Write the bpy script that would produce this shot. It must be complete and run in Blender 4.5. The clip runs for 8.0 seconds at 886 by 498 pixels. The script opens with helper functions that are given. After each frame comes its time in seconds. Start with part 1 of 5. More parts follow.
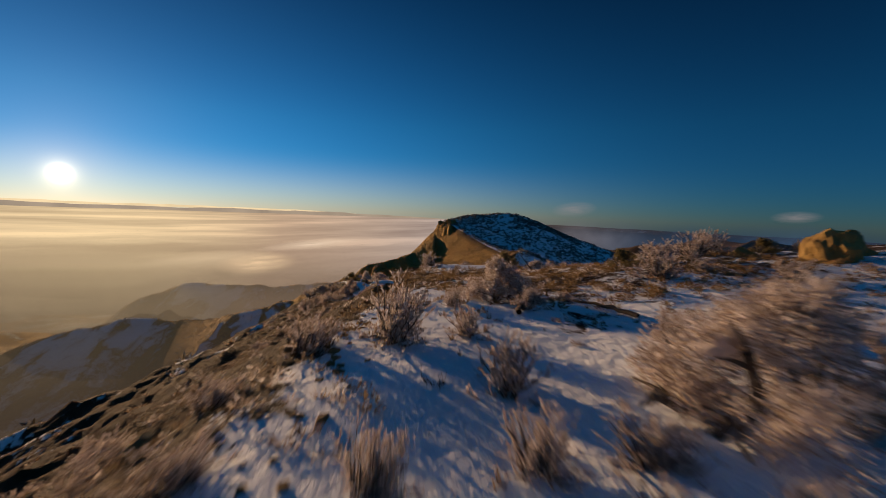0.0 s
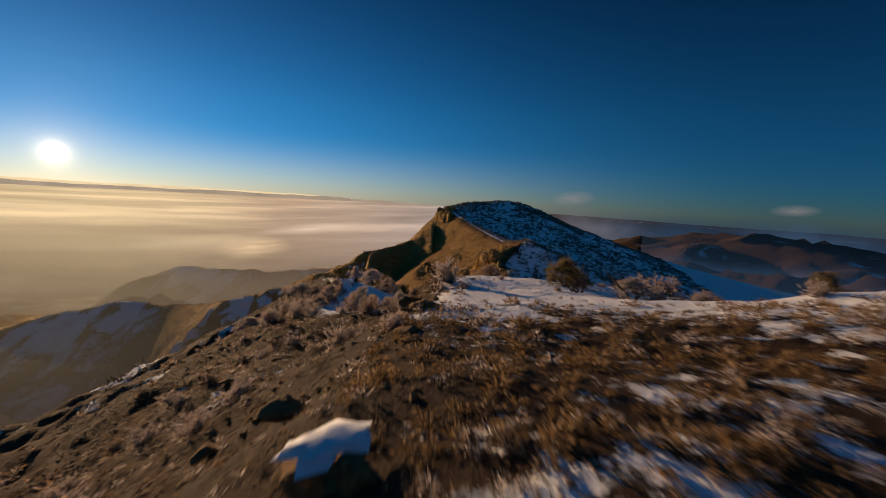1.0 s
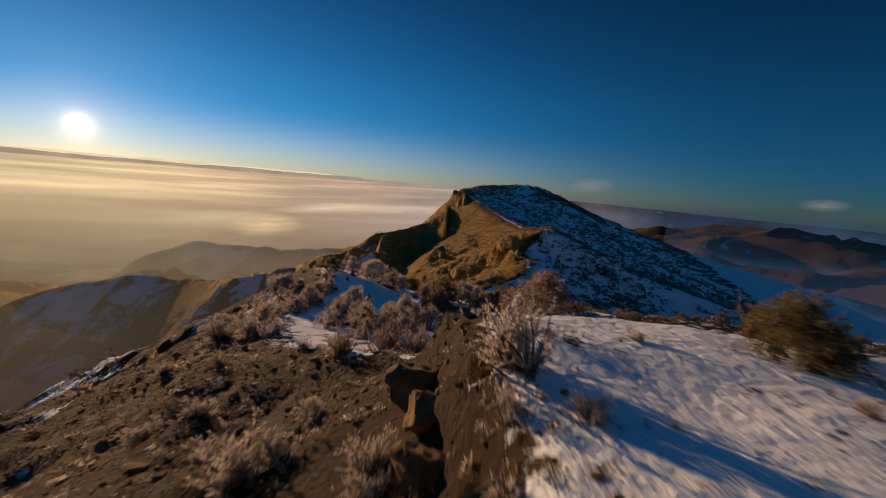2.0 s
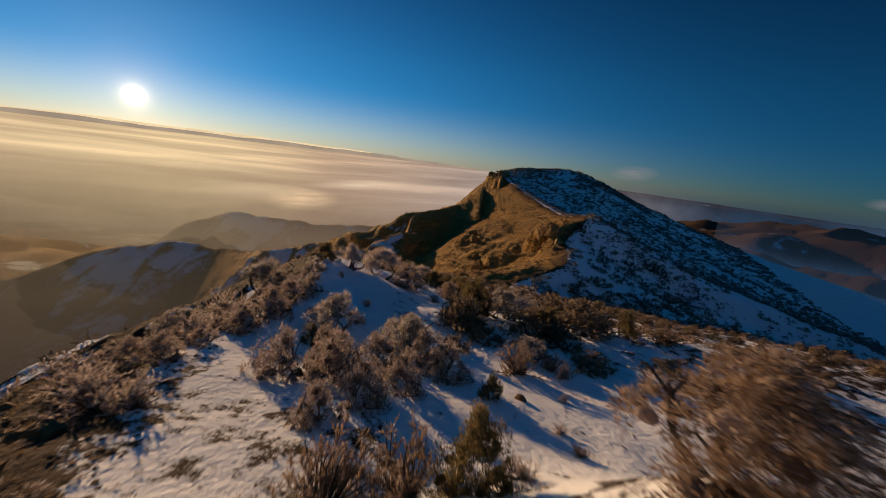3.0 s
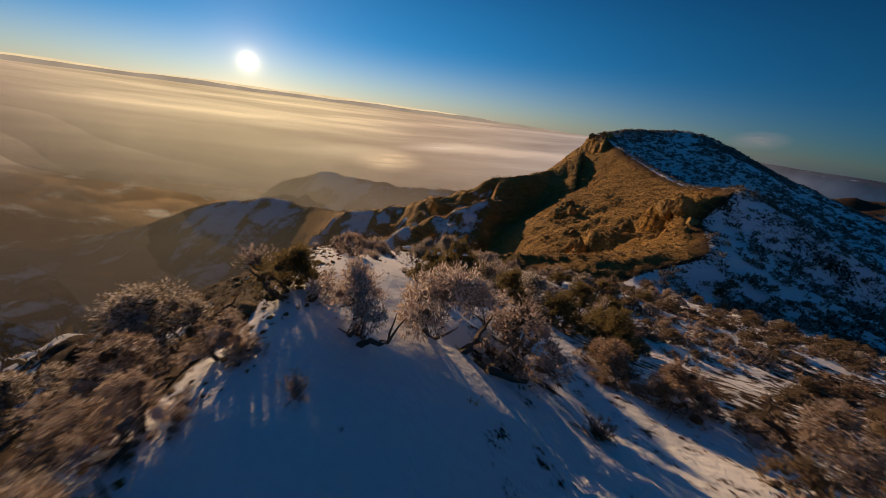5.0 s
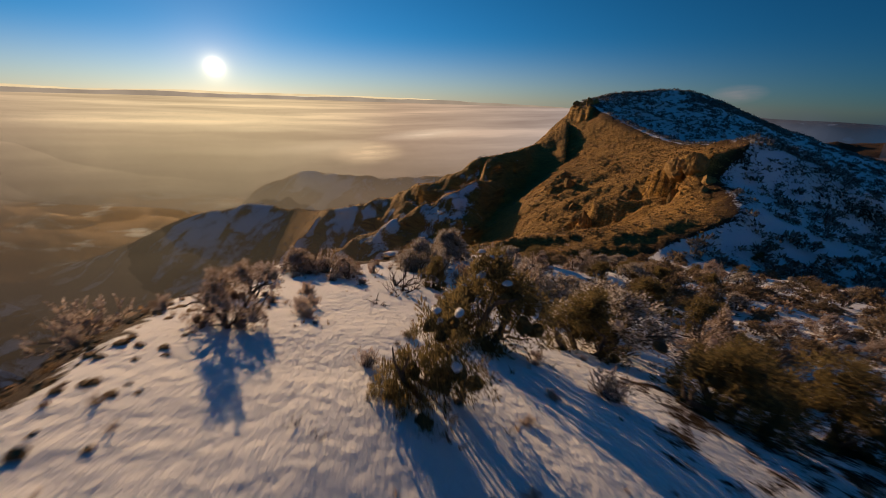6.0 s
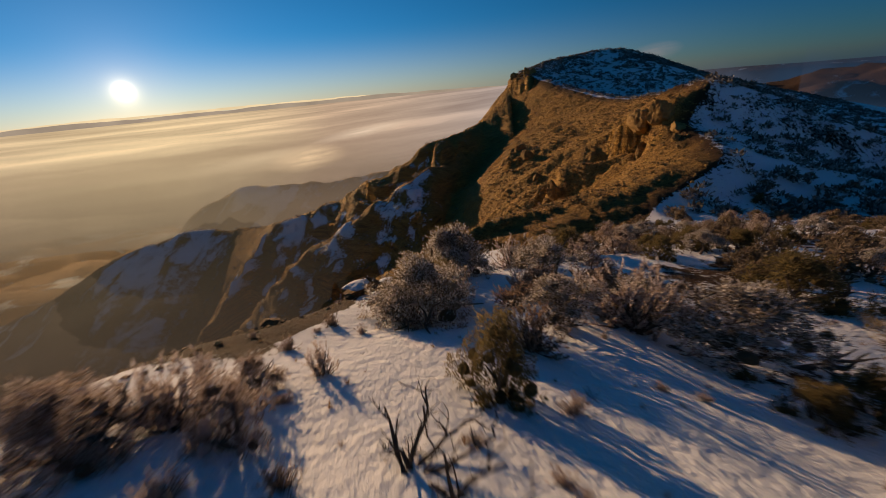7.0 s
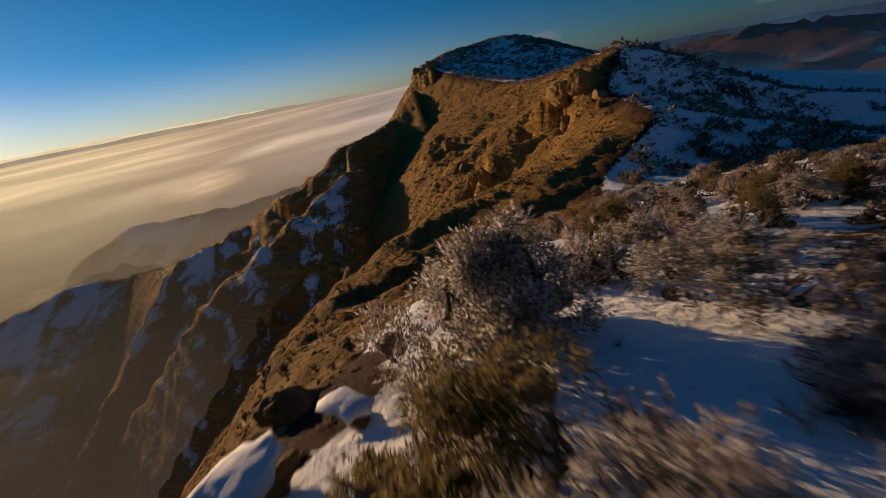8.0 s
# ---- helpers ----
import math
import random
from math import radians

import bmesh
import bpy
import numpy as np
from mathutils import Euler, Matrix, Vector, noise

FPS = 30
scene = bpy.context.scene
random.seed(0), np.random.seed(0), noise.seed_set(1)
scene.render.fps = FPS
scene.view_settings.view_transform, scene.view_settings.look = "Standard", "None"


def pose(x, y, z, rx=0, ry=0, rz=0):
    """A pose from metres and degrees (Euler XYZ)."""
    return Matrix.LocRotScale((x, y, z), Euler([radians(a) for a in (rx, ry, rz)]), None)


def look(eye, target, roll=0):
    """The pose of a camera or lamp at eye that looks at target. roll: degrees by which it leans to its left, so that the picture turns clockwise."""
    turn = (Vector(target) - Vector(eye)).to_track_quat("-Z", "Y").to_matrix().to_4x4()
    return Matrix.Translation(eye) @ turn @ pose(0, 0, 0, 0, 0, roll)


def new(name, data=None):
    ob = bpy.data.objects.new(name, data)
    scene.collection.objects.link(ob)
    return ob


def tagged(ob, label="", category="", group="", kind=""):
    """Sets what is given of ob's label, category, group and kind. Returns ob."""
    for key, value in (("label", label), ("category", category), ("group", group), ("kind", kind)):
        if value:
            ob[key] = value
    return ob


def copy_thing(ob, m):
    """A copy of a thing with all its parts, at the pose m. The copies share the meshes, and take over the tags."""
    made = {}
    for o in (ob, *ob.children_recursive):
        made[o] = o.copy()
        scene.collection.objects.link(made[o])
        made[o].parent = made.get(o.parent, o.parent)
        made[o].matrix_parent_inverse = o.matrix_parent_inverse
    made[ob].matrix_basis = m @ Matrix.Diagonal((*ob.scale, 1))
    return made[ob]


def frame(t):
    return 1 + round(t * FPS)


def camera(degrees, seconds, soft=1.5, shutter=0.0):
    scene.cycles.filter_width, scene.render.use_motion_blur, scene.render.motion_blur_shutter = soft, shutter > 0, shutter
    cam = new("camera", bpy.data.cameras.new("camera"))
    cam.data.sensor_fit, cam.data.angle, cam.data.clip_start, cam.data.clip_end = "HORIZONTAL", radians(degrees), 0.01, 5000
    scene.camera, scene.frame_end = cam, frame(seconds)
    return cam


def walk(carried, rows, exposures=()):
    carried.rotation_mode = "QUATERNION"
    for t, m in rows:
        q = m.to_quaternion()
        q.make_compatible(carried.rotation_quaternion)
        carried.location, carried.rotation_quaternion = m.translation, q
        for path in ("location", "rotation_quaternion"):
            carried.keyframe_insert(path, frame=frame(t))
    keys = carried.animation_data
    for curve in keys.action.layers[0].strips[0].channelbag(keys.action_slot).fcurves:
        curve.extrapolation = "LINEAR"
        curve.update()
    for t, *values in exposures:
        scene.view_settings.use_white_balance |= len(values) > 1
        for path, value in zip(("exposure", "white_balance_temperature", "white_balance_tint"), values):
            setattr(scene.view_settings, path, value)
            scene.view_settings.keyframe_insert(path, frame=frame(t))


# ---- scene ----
# A frosty sandstone ridge above a sea of valley fog at sunrise, flown along by a small drone.
cam = camera(95.19, 8.0, soft=0.65, shutter=0.3)

# seconds, x, y, z, heading (left positive), pitch, roll
FLIGHT = [
    (0.0, 0.000, 0.000, 2.500, -0.155, -4.905, 2.159),
    (0.2, -0.365, 3.271, 2.444, -0.244, -5.072, 2.076),
    (0.4, -0.731, 6.536, 2.379, -0.426, -5.446, 2.209),
    (0.6, -1.091, 9.789, 2.302, -0.500, -5.829, 2.451),
    (0.8, -1.425, 13.018, 2.205, -0.531, -6.233, 2.801),
    (1.0, -1.723, 16.206, 2.083, -0.606, -6.735, 3.259),
    (1.2, -1.996, 19.340, 1.934, -0.621, -7.294, 3.728),
    (1.4, -2.259, 22.414, 1.743, -0.375, -7.787, 4.053),
    (1.6, -2.489, 25.444, 1.495, 0.067, -8.219, 4.270),
    (1.8, -2.620, 28.468, 1.206, 0.586, -8.665, 4.548),
    (2.0, -2.616, 31.520, 0.904, 1.132, -9.220, 4.981),
    (2.2, -2.524, 34.614, 0.596, 1.721, -9.886, 5.544),
    (2.4, -2.436, 37.752, 0.280, 2.403, -10.593, 6.142),
    (2.6, -2.457, 40.923, -0.056, 3.230, -11.248, 6.668),
    (2.8, -2.663, 44.107, -0.421, 4.226, -11.791, 7.048),
    (3.0, -3.069, 47.279, -0.821, 5.359, -12.246, 7.299),
    (3.2, -3.614, 50.407, -1.252, 6.514, -12.736, 7.572),
    (3.4, -4.228, 53.468, -1.699, 7.580, -13.268, 8.029),
    (3.6, -4.879, 56.451, -2.147, 8.644, -13.851, 8.572),
    (3.8, -5.566, 59.372, -2.579, 9.823, -14.435, 8.908),
    (4.0, -6.283, 62.258, -2.986, 11.095, -15.013, 9.046),
    (4.2, -7.032, 65.124, -3.393, 12.374, -15.723, 9.116),
    (4.4, -7.821, 67.981, -3.837, 13.631, -16.562, 9.108),
    (4.6, -8.657, 70.849, -4.342, 14.856, -17.363, 8.863),
    (4.8, -9.527, 73.755, -4.928, 15.877, -18.024, 8.327),
    (5.0, -10.418, 76.714, -5.605, 16.507, -18.568, 7.696),
    (5.2, -11.340, 79.725, -6.364, 16.723, -19.028, 6.993),
    (5.4, -12.316, 82.773, -7.179, 16.599, -19.425, 6.123),
    (5.6, -13.368, 85.839, -8.021, 16.248, -19.766, 4.975),
    (5.8, -14.508, 88.899, -8.866, 15.756, -20.049, 3.520),
    (6.0, -15.726, 91.933, -9.703, 15.125, -20.280, 1.900),
    (6.2, -16.992, 94.925, -10.545, 14.275, -20.482, 0.356),
    (6.4, -18.285, 97.865, -11.405, 13.203, -20.701, -1.113),
    (6.6, -19.564, 100.755, -12.296, 11.978, -21.008, -2.620),
    (6.8, -20.773, 103.609, -13.213, 10.637, -21.346, -4.177),
    (7.0, -21.872, 106.424, -14.136, 9.038, -21.666, -5.642),
    (7.2, -22.867, 109.181, -15.049, 7.176, -22.013, -6.932),
    (7.4, -23.797, 111.894, -15.933, 5.265, -22.298, -8.123),
    (7.6, -24.658, 114.578, -16.799, 3.319, -22.565, -9.209),
    (7.8, -25.410, 117.268, -17.652, 1.027, -22.805, -10.216),
    (8.0, -26.031, 120.000, -18.476, -1.807, -22.882, -11.202),
]


def flight_pose(x, y, z, heading, pitch, roll):
    h, p = radians(heading), radians(pitch)
    way = Vector((-math.sin(h) * math.cos(p), math.cos(h) * math.cos(p), math.sin(p)))
    eye = Vector((x, y, z))
    return look(eye, eye + way * 50, roll)


walk(cam, [(r[0], flight_pose(*r[1:])) for r in FLIGHT], [(0.0, -0.08), (5.8, -0.12), (7.0, -0.12), (8.0, -0.2)])

# ---- world, sun ----
SUN_AZ, SUN_EL = radians(-43.2), radians(2.7)
SUN_DIR = Vector((math.sin(SUN_AZ) * math.cos(SUN_EL), math.cos(SUN_AZ) * math.cos(SUN_EL), math.sin(SUN_EL)))


SKY_LOW, SKY_MID, SKY_HIGH, SKY_TOP_FILL = (1.05, 1.22, 1.3), (0.79, 1.22, 1.06), (0.33, 0.52, 0.47), (1.25, 2.7, 1.95)


def make_world():
    w = bpy.data.worlds.new("sky")
    w.use_nodes = True
    scene.world = w
    nt = w.node_tree
    bg = nt.nodes["Background"]
    sky = nt.nodes.new("ShaderNodeTexSky")
    sky.sky_type, sky.sun_disc = "NISHITA", False
    sky.sun_elevation, sky.sun_rotation = radians(5.0), SUN_AZ
    sky.altitude, sky.air_density, sky.dust_density, sky.ozone_density = 1500, 1.0, 0.1, 6.0
    co = nt.nodes.new("ShaderNodeTexCoord")
    nrm = nt.nodes.new("ShaderNodeVectorMath"); nrm.operation = "NORMALIZE"
    dot = nt.nodes.new("ShaderNodeVectorMath"); dot.operation = "DOT_PRODUCT"
    dot.inputs[1].default_value = SUN_DIR
    nt.links.new(co.outputs["Generated"], nrm.inputs[0])
    nt.links.new(nrm.outputs[0], dot.inputs[0])
    # the low sun's disc and the bright air round it
    tint = nt.nodes.new("ShaderNodeVectorMath"); tint.operation = "MULTIPLY"
    # clear mountain air: deep blue above, paler and cooler towards the skyline
    # straight overhead, out of view, it is brightened to fill the shade
    sep = nt.nodes.new("ShaderNodeSeparateXYZ")
    nt.links.new(nrm.outputs[0], sep.inputs[0])
    air = nt.nodes.new("ShaderNodeValToRGB")
    stops = air.color_ramp.elements
    stops.new(0.2)
    stops.new(0.9)
    for e, (at, c) in zip(stops, ((0.0, SKY_LOW), (0.2, SKY_MID), (0.5, SKY_HIGH), (0.9, SKY_TOP_FILL))):
        e.position, e.color = at, (*c, 1)
    nt.links.new(sep.outputs["Z"], air.inputs[0])
    nt.links.new(air.outputs[0], tint.inputs[1])
    nt.links.new(sky.outputs[0], tint.inputs[0])
    # scattered light is weakest at right angles to the sun; deepened for lens vignetting
    sq = nt.nodes.new("ShaderNodeMath"); sq.operation = "MULTIPLY"
    away = nt.nodes.new("ShaderNodeMath"); away.operation = "MULTIPLY_ADD"
    away.inputs[1].default_value, away.inputs[2].default_value = 0.6, 0.58
    nt.links.new(dot.outputs["Value"], sq.inputs[0]); nt.links.new(dot.outputs["Value"], sq.inputs[1])
    nt.links.new(sq.outputs[0], away.inputs[0])
    dim = nt.nodes.new("ShaderNodeVectorMath"); dim.operation = "SCALE"
    nt.links.new(tint.outputs[0], dim.inputs[0]); nt.links.new(away.outputs[0], dim.inputs["Scale"])
    prev = dim.outputs[0]
    for power, strength, colour in ((20000, 60.0, (1.0, 0.9, 0.7, 1)), (3800, 7.0, (1.0, 0.78, 0.46, 1)), (420, 1.7, (1.0, 0.62, 0.32, 1)), (70, 0.6, (1.0, 0.68, 0.44, 1)), (12, 0.16, (0.8, 0.8, 0.72, 1))):
        pw = nt.nodes.new("ShaderNodeMath"); pw.operation = "POWER"
        pw.inputs[1].default_value = power
        cl = nt.nodes.new("ShaderNodeMath"); cl.operation = "MAXIMUM"; cl.inputs[1].default_value = 0.0
        nt.links.new(dot.outputs["Value"], cl.inputs[0])
        nt.links.new(cl.outputs[0], pw.inputs[0])
        mul = nt.nodes.new("ShaderNodeVectorMath"); mul.operation = "SCALE"
        mul.inputs[0].default_value = [c * strength for c in colour[:3]]
        nt.links.new(pw.outputs[0], mul.inputs["Scale"])
        add = nt.nodes.new("ShaderNodeVectorMath"); add.operation = "ADD"
        nt.links.new(prev, add.inputs[0]); nt.links.new(mul.outputs[0], add.inputs[1])
        prev = add.outputs[0]
    # warm haze low over the fog, strongest towards the sun
    lo = nt.nodes.new("ShaderNodeMapRange")
    lo.interpolation_type = "SMOOTHERSTEP"
    lo.inputs["From Min"].default_value, lo.inputs["From Max"].default_value = 0.15, -0.02
    nt.links.new(sep.outputs["Z"], lo.inputs["Value"])
    pw = nt.nodes.new("ShaderNodeMath"); pw.operation = "POWER"; pw.inputs[1].default_value = 3.0
    nt.links.new(cl.outputs[0], pw.inputs[0])
    band = nt.nodes.new("ShaderNodeMath"); band.operation = "MULTIPLY"
    nt.links.new(lo.outputs[0], band.inputs[0]); nt.links.new(pw.outputs[0], band.inputs[1])
    mul = nt.nodes.new("ShaderNodeVectorMath"); mul.operation = "SCALE"
    mul.inputs[0].default_value = (3.8, 2.0, 0.75)
    nt.links.new(band.outputs[0], mul.inputs["Scale"])
    add = nt.nodes.new("ShaderNodeVectorMath"); add.operation = "ADD"
    nt.links.new(prev, add.inputs[0]); nt.links.new(mul.outputs[0], add.inputs[1])
    nt.links.new(add.outputs[0], bg.inputs["Color"])
    bg.inputs["Strength"].default_value = 0.1


make_world()
lamp = bpy.data.lights.new("sun", "SUN")
lamp.energy, lamp.angle, lamp.color = 4.8, radians(0.5), (1.0, 0.63, 0.33)
sun = new("sun", lamp)
sun.matrix_world = look(Vector((math.sin(SUN_AZ), math.cos(SUN_AZ), math.tan(radians(6.8)))) * 100, (0, 0, 0))


# ---- materials ----
def mat(name, rough=0.8):
    m = bpy.data.materials.new(name)
    m.use_nodes = True
    b = m.node_tree.nodes["Principled BSDF"]
    b.inputs["Roughness"].default_value = rough
    b.inputs["Specular IOR Level"].default_value = 0.25
    return m, m.node_tree, b


def node(nt, kind, **values):
    n = nt.nodes.new(kind)
    for k, v in values.items():
        setattr(n, k, v)
    return n


def noise_node(nt, scale, detail=4, rough=0.6, vec=None):
    n = nt.nodes.new("ShaderNodeTexNoise")
    n.inputs["Scale"].default_value, n.inputs["Detail"].default_value, n.inputs["Roughness"].default_value = scale, detail, rough
    if vec:
        nt.links.new(vec, n.inputs["Vector"])
    return n.outputs["Fac"]


def ramp(nt, fac, *stops):
    r = nt.nodes.new("ShaderNodeValToRGB")
    e = r.color_ramp.elements
    while len(e) < len(stops):
        e.new(0.5)
    for el, (p, c) in zip(e, stops):
        el.position, el.color = p, (*c, 1)
    nt.links.new(fac, r.inputs[0])
    return r.outputs[0]


def maths(nt, op, a, b):
    n = nt.nodes.new("ShaderNodeMath")
    n.operation = op
    for i, v in enumerate((a, b)):
        if isinstance(v, (int, float)):
            n.inputs[i].default_value = v
        else:
            nt.links.new(v, n.inputs[i])
    return n.outputs[0]


def mix(nt, fac, a, b):
    n = nt.nodes.new("ShaderNodeMix")
    n.data_type = "RGBA"
    for s, v in ((n.inputs[0], fac), (n.inputs[6], a), (n.inputs[7], b)):
        if isinstance(v, (int, float)):
            s.default_value = v
        elif isinstance(v, tuple):
            s.default_value = (*v, 1)
        else:
            nt.links.new(v, s)
    return n.outputs[2]


def bump(nt, b, height, strength, distance):
    n = nt.nodes.new("ShaderNodeBump")
    n.inputs["Strength"].default_value, n.inputs["Distance"].default_value = strength, distance
    nt.links.new(height, n.inputs["Height"])
    nt.links.new(n.outputs[0], b.inputs["Normal"])


def ground_material():
    m, nt, b = mat("ridge_ground", 0.9)
    pos = nt.nodes.new("ShaderNodeNewGeometry").outputs["Position"]
    at = node(nt, "ShaderNodeAttribute", attribute_name="snow").outputs["Fac"]
    rk = node(nt, "ShaderNodeAttribute", attribute_name="rock").outputs["Fac"]
    steep = node(nt, "ShaderNodeAttribute", attribute_name="cliff").outputs["Fac"]
    n_big, n_mid, n_fine = noise_node(nt, 0.12, 5, 0.6, pos), noise_node(nt, 0.9, 6, 0.65, pos), noise_node(nt, 9.0, 5, 0.7, pos)
    soil = mix(nt, n_mid, (0.032, 0.016, 0.007), (0.095, 0.045, 0.015))
    grit = ramp(nt, n_fine, (0.3, (0.45, 0.42, 0.4)), (0.7, (1.5, 1.45, 1.4)))
    mul = node(nt, "ShaderNodeMix", data_type="RGBA", blend_type="MULTIPLY")
    mul.inputs[0].default_value = 0.8
    nt.links.new(soil, mul.inputs[6]); nt.links.new(grit, mul.inputs[7])
    # layered golden sandstone
    stretch = node(nt, "ShaderNodeMapping"); stretch.inputs["Scale"].default_value = (0.05, 0.05, 0.5)
    nt.links.new(pos, stretch.inputs["Vector"])
    strata = noise_node(nt, 1.0, 6, 0.65, stretch.outputs[0])
    rill_map = node(nt, "ShaderNodeMapping"); rill_map.inputs["Scale"].default_value = (0.06, 0.7, 0.1); rill_map.inputs["Rotation"].default_value = (0, 0, radians(-8))
    nt.links.new(pos, rill_map.inputs["Vector"])
    rills = noise_node(nt, 1.0, 7, 0.72, rill_map.outputs[0])
    streak = mix(nt, steep, maths(nt, "ADD", maths(nt, "MULTIPLY", rills, 0.55), maths(nt, "MULTIPLY", n_mid, 0.45)), strata)
    stone = ramp(nt, streak, (0.34, (0.15, 0.08, 0.02)), (0.5, (0.38, 0.215, 0.052)), (0.66, (0.56, 0.34, 0.085)))
    fleck = ramp(nt, noise_node(nt, 1.6, 7, 0.8, pos), (0.38, (0.42, 0.39, 0.36)), (0.58, (1.35, 1.35, 1.35)))
    mul2 = node(nt, "ShaderNodeMix", data_type="RGBA", blend_type="MULTIPLY")
    mul2.inputs[0].default_value = 0.85
    nt.links.new(stone, mul2.inputs[6]); nt.links.new(fleck, mul2.inputs[7])
    earth = mix(nt, rk, mul.outputs[2], mul2.outputs[2])
    # snow cover with ragged edges
    edge = maths(nt, "ADD", maths(nt, "MULTIPLY", n_big, 0.25), maths(nt, "ADD", maths(nt, "MULTIPLY", n_mid, 0.5), maths(nt, "MULTIPLY", n_fine, 0.25)))
    lift = maths(nt, "ADD", edge, maths(nt, "SUBTRACT", at, 1.0))
    cover = ramp(nt, lift, (0.0, (0, 0, 0)), (0.025, (1, 1, 1)))
    snow = mix(nt, n_mid, (0.82, 0.84, 0.87), (0.9, 0.91, 0.92))
    nt.links.new(mix(nt, cover, earth, snow), b.inputs["Base Color"])
    gullies = noise_node(nt, 0.35, 6, 0.7, pos)
    n_lump = noise_node(nt, 2.6, 5, 0.6, pos)
    rubble = node(nt, "ShaderNodeTexVoronoi")
    rubble.inputs["Scale"].default_value = 3.5
    nt.links.new(pos, rubble.inputs["Vector"])
    stones = node(nt, "ShaderNodeTexVoronoi")
    stones.inputs["Scale"].default_value = 0.75
    nt.links.new(pos, stones.inputs["Vector"])
    relief = maths(nt, "SUBTRACT", maths(nt, "ADD", maths(nt, "ADD", gullies, maths(nt, "MULTIPLY", rills, 1.6)), maths(nt, "MULTIPLY", strata, steep)), maths(nt, "MULTIPLY", stones.outputs["Distance"], 0.5))
    bare = maths(nt, "ADD", maths(nt, "SUBTRACT", maths(nt, "MULTIPLY", n_fine, 1.4), maths(nt, "MULTIPLY", rubble.outputs["Distance"], 0.9)), maths(nt, "MULTIPLY", relief, maths(nt, "MULTIPLY", rk, 3.8)))
    h = mix(nt, cover, bare, maths(nt, "ADD", maths(nt, "MULTIPLY", n_lump, 0.6), 0.6))
    bump(nt, b, h, 0.95, 0.3)
    return m


def leaf_material(name, dark, light, frost=None, trans=0.2):
    m, nt, b = mat(name, 0.85)
    geo = nt.nodes.new("ShaderNodeNewGeometry")
    c = mix(nt, geo.outputs["Random Per Island"], dark, light)
    if frost:
        fr = ramp(nt, maths(nt, "FRACT", maths(nt, "MULTIPLY", geo.outputs["Random Per Island"], 7.31), 0.0), (0.32, (0, 0, 0)), (0.88, (1, 1, 1)))
        c = mix(nt, fr, c, frost)
    nt.links.new(c, b.inputs["Base Color"])
    tr = nt.nodes.new("ShaderNodeBsdfTranslucent")
    nt.links.new(c, tr.inputs["Color"])
    ms = nt.nodes.new("ShaderNodeMixShader")
    ms.inputs[0].default_value = trans
    nt.links.new(b.outputs[0], ms.inputs[1]); nt.links.new(tr.outputs[0], ms.inputs[2])
    nt.links.new(ms.outputs[0], nt.nodes["Material Output"].inputs["Surface"])
    return m


def bark_material(name, dark, light):
    m, nt, b = mat(name, 0.9)
    co = nt.nodes.new("ShaderNodeTexCoord").outputs["Object"]
    n = noise_node(nt, 14, 5, 0.7, co)
    nt.links.new(mix(nt, n, dark, light), b.inputs["Base Color"])
    bump(nt, b, n, 0.6, 0.02)
    return m


def rock_material(name, dark, mid, light, grime):
    m, nt, b = mat(name, 0.9)
    co = nt.nodes.new("ShaderNodeTexCoord").outputs["Object"]
    big, fine = noise_node(nt, 1.6, 5, 0.6, co), noise_node(nt, 16, 5, 0.7, co)
    c = ramp(nt, big, (0.3, dark), (0.55, mid), (0.75, light))
    nt.links.new(mix(nt, maths(nt, "MULTIPLY", fine, 0.5), c, grime), b.inputs["Base Color"])
    bump(nt, b, fine, 0.7, 0.05)
    return m


def snow_material():
    m, nt, b = mat("snow", 0.7)
    pos = nt.nodes.new("ShaderNodeNewGeometry").outputs["Position"]
    n = noise_node(nt, 3, 5, 0.6, pos)
    nt.links.new(mix(nt, n, (0.74, 0.76, 0.8), (0.85, 0.86, 0.88)), b.inputs["Base Color"])
    bump(nt, b, n, 0.4, 0.06)
    return m


GROUND, SNOW = ground_material(), snow_material()
ROCK = rock_material("sandstone", (0.11, 0.06, 0.025), (0.26, 0.145, 0.055), (0.38, 0.23, 0.09), (0.12, 0.075, 0.04))
GOLD_ROCK = rock_material("golden_sandstone", (0.2, 0.115, 0.035), (0.34, 0.21, 0.065), (0.5, 0.33, 0.11), (0.2, 0.12, 0.045))
JUNIPER = leaf_material("juniper_needles", (0.1, 0.088, 0.045), (0.28, 0.21, 0.09), None, 0.55)
FROSTED = leaf_material("frosted_needles", (0.13, 0.105, 0.07), (0.3, 0.24, 0.17), (0.74, 0.7, 0.68), 0.5)
SAGE = leaf_material("frosted_sage", (0.27, 0.2, 0.155), (0.52, 0.42, 0.34), (0.84, 0.76, 0.73), 0.5)
BRUSH = leaf_material("brown_twigs", (0.14, 0.095, 0.065), (0.32, 0.205, 0.115), (0.55, 0.45, 0.38), 0.5)
RIMED = leaf_material("rimed_leaves", (0.15, 0.105, 0.075), (0.34, 0.25, 0.185), (0.66, 0.58, 0.54), 0.5)
FAR_BRUSH = leaf_material("dark_scrub", (0.07, 0.065, 0.05), (0.17, 0.145, 0.11), (0.38, 0.36, 0.35), 0.2)
SCRUB_OAK = leaf_material("scrub_leaves", (0.1, 0.078, 0.05), (0.24, 0.175, 0.1), (0.32, 0.25, 0.18), 0.4)
STRAW = leaf_material("dry_grass", (0.1, 0.058, 0.02), (0.27, 0.165, 0.06), (0.4, 0.28, 0.16), 0.4)
BARK = bark_material("juniper_bark", (0.055, 0.043, 0.034), (0.16, 0.125, 0.1))
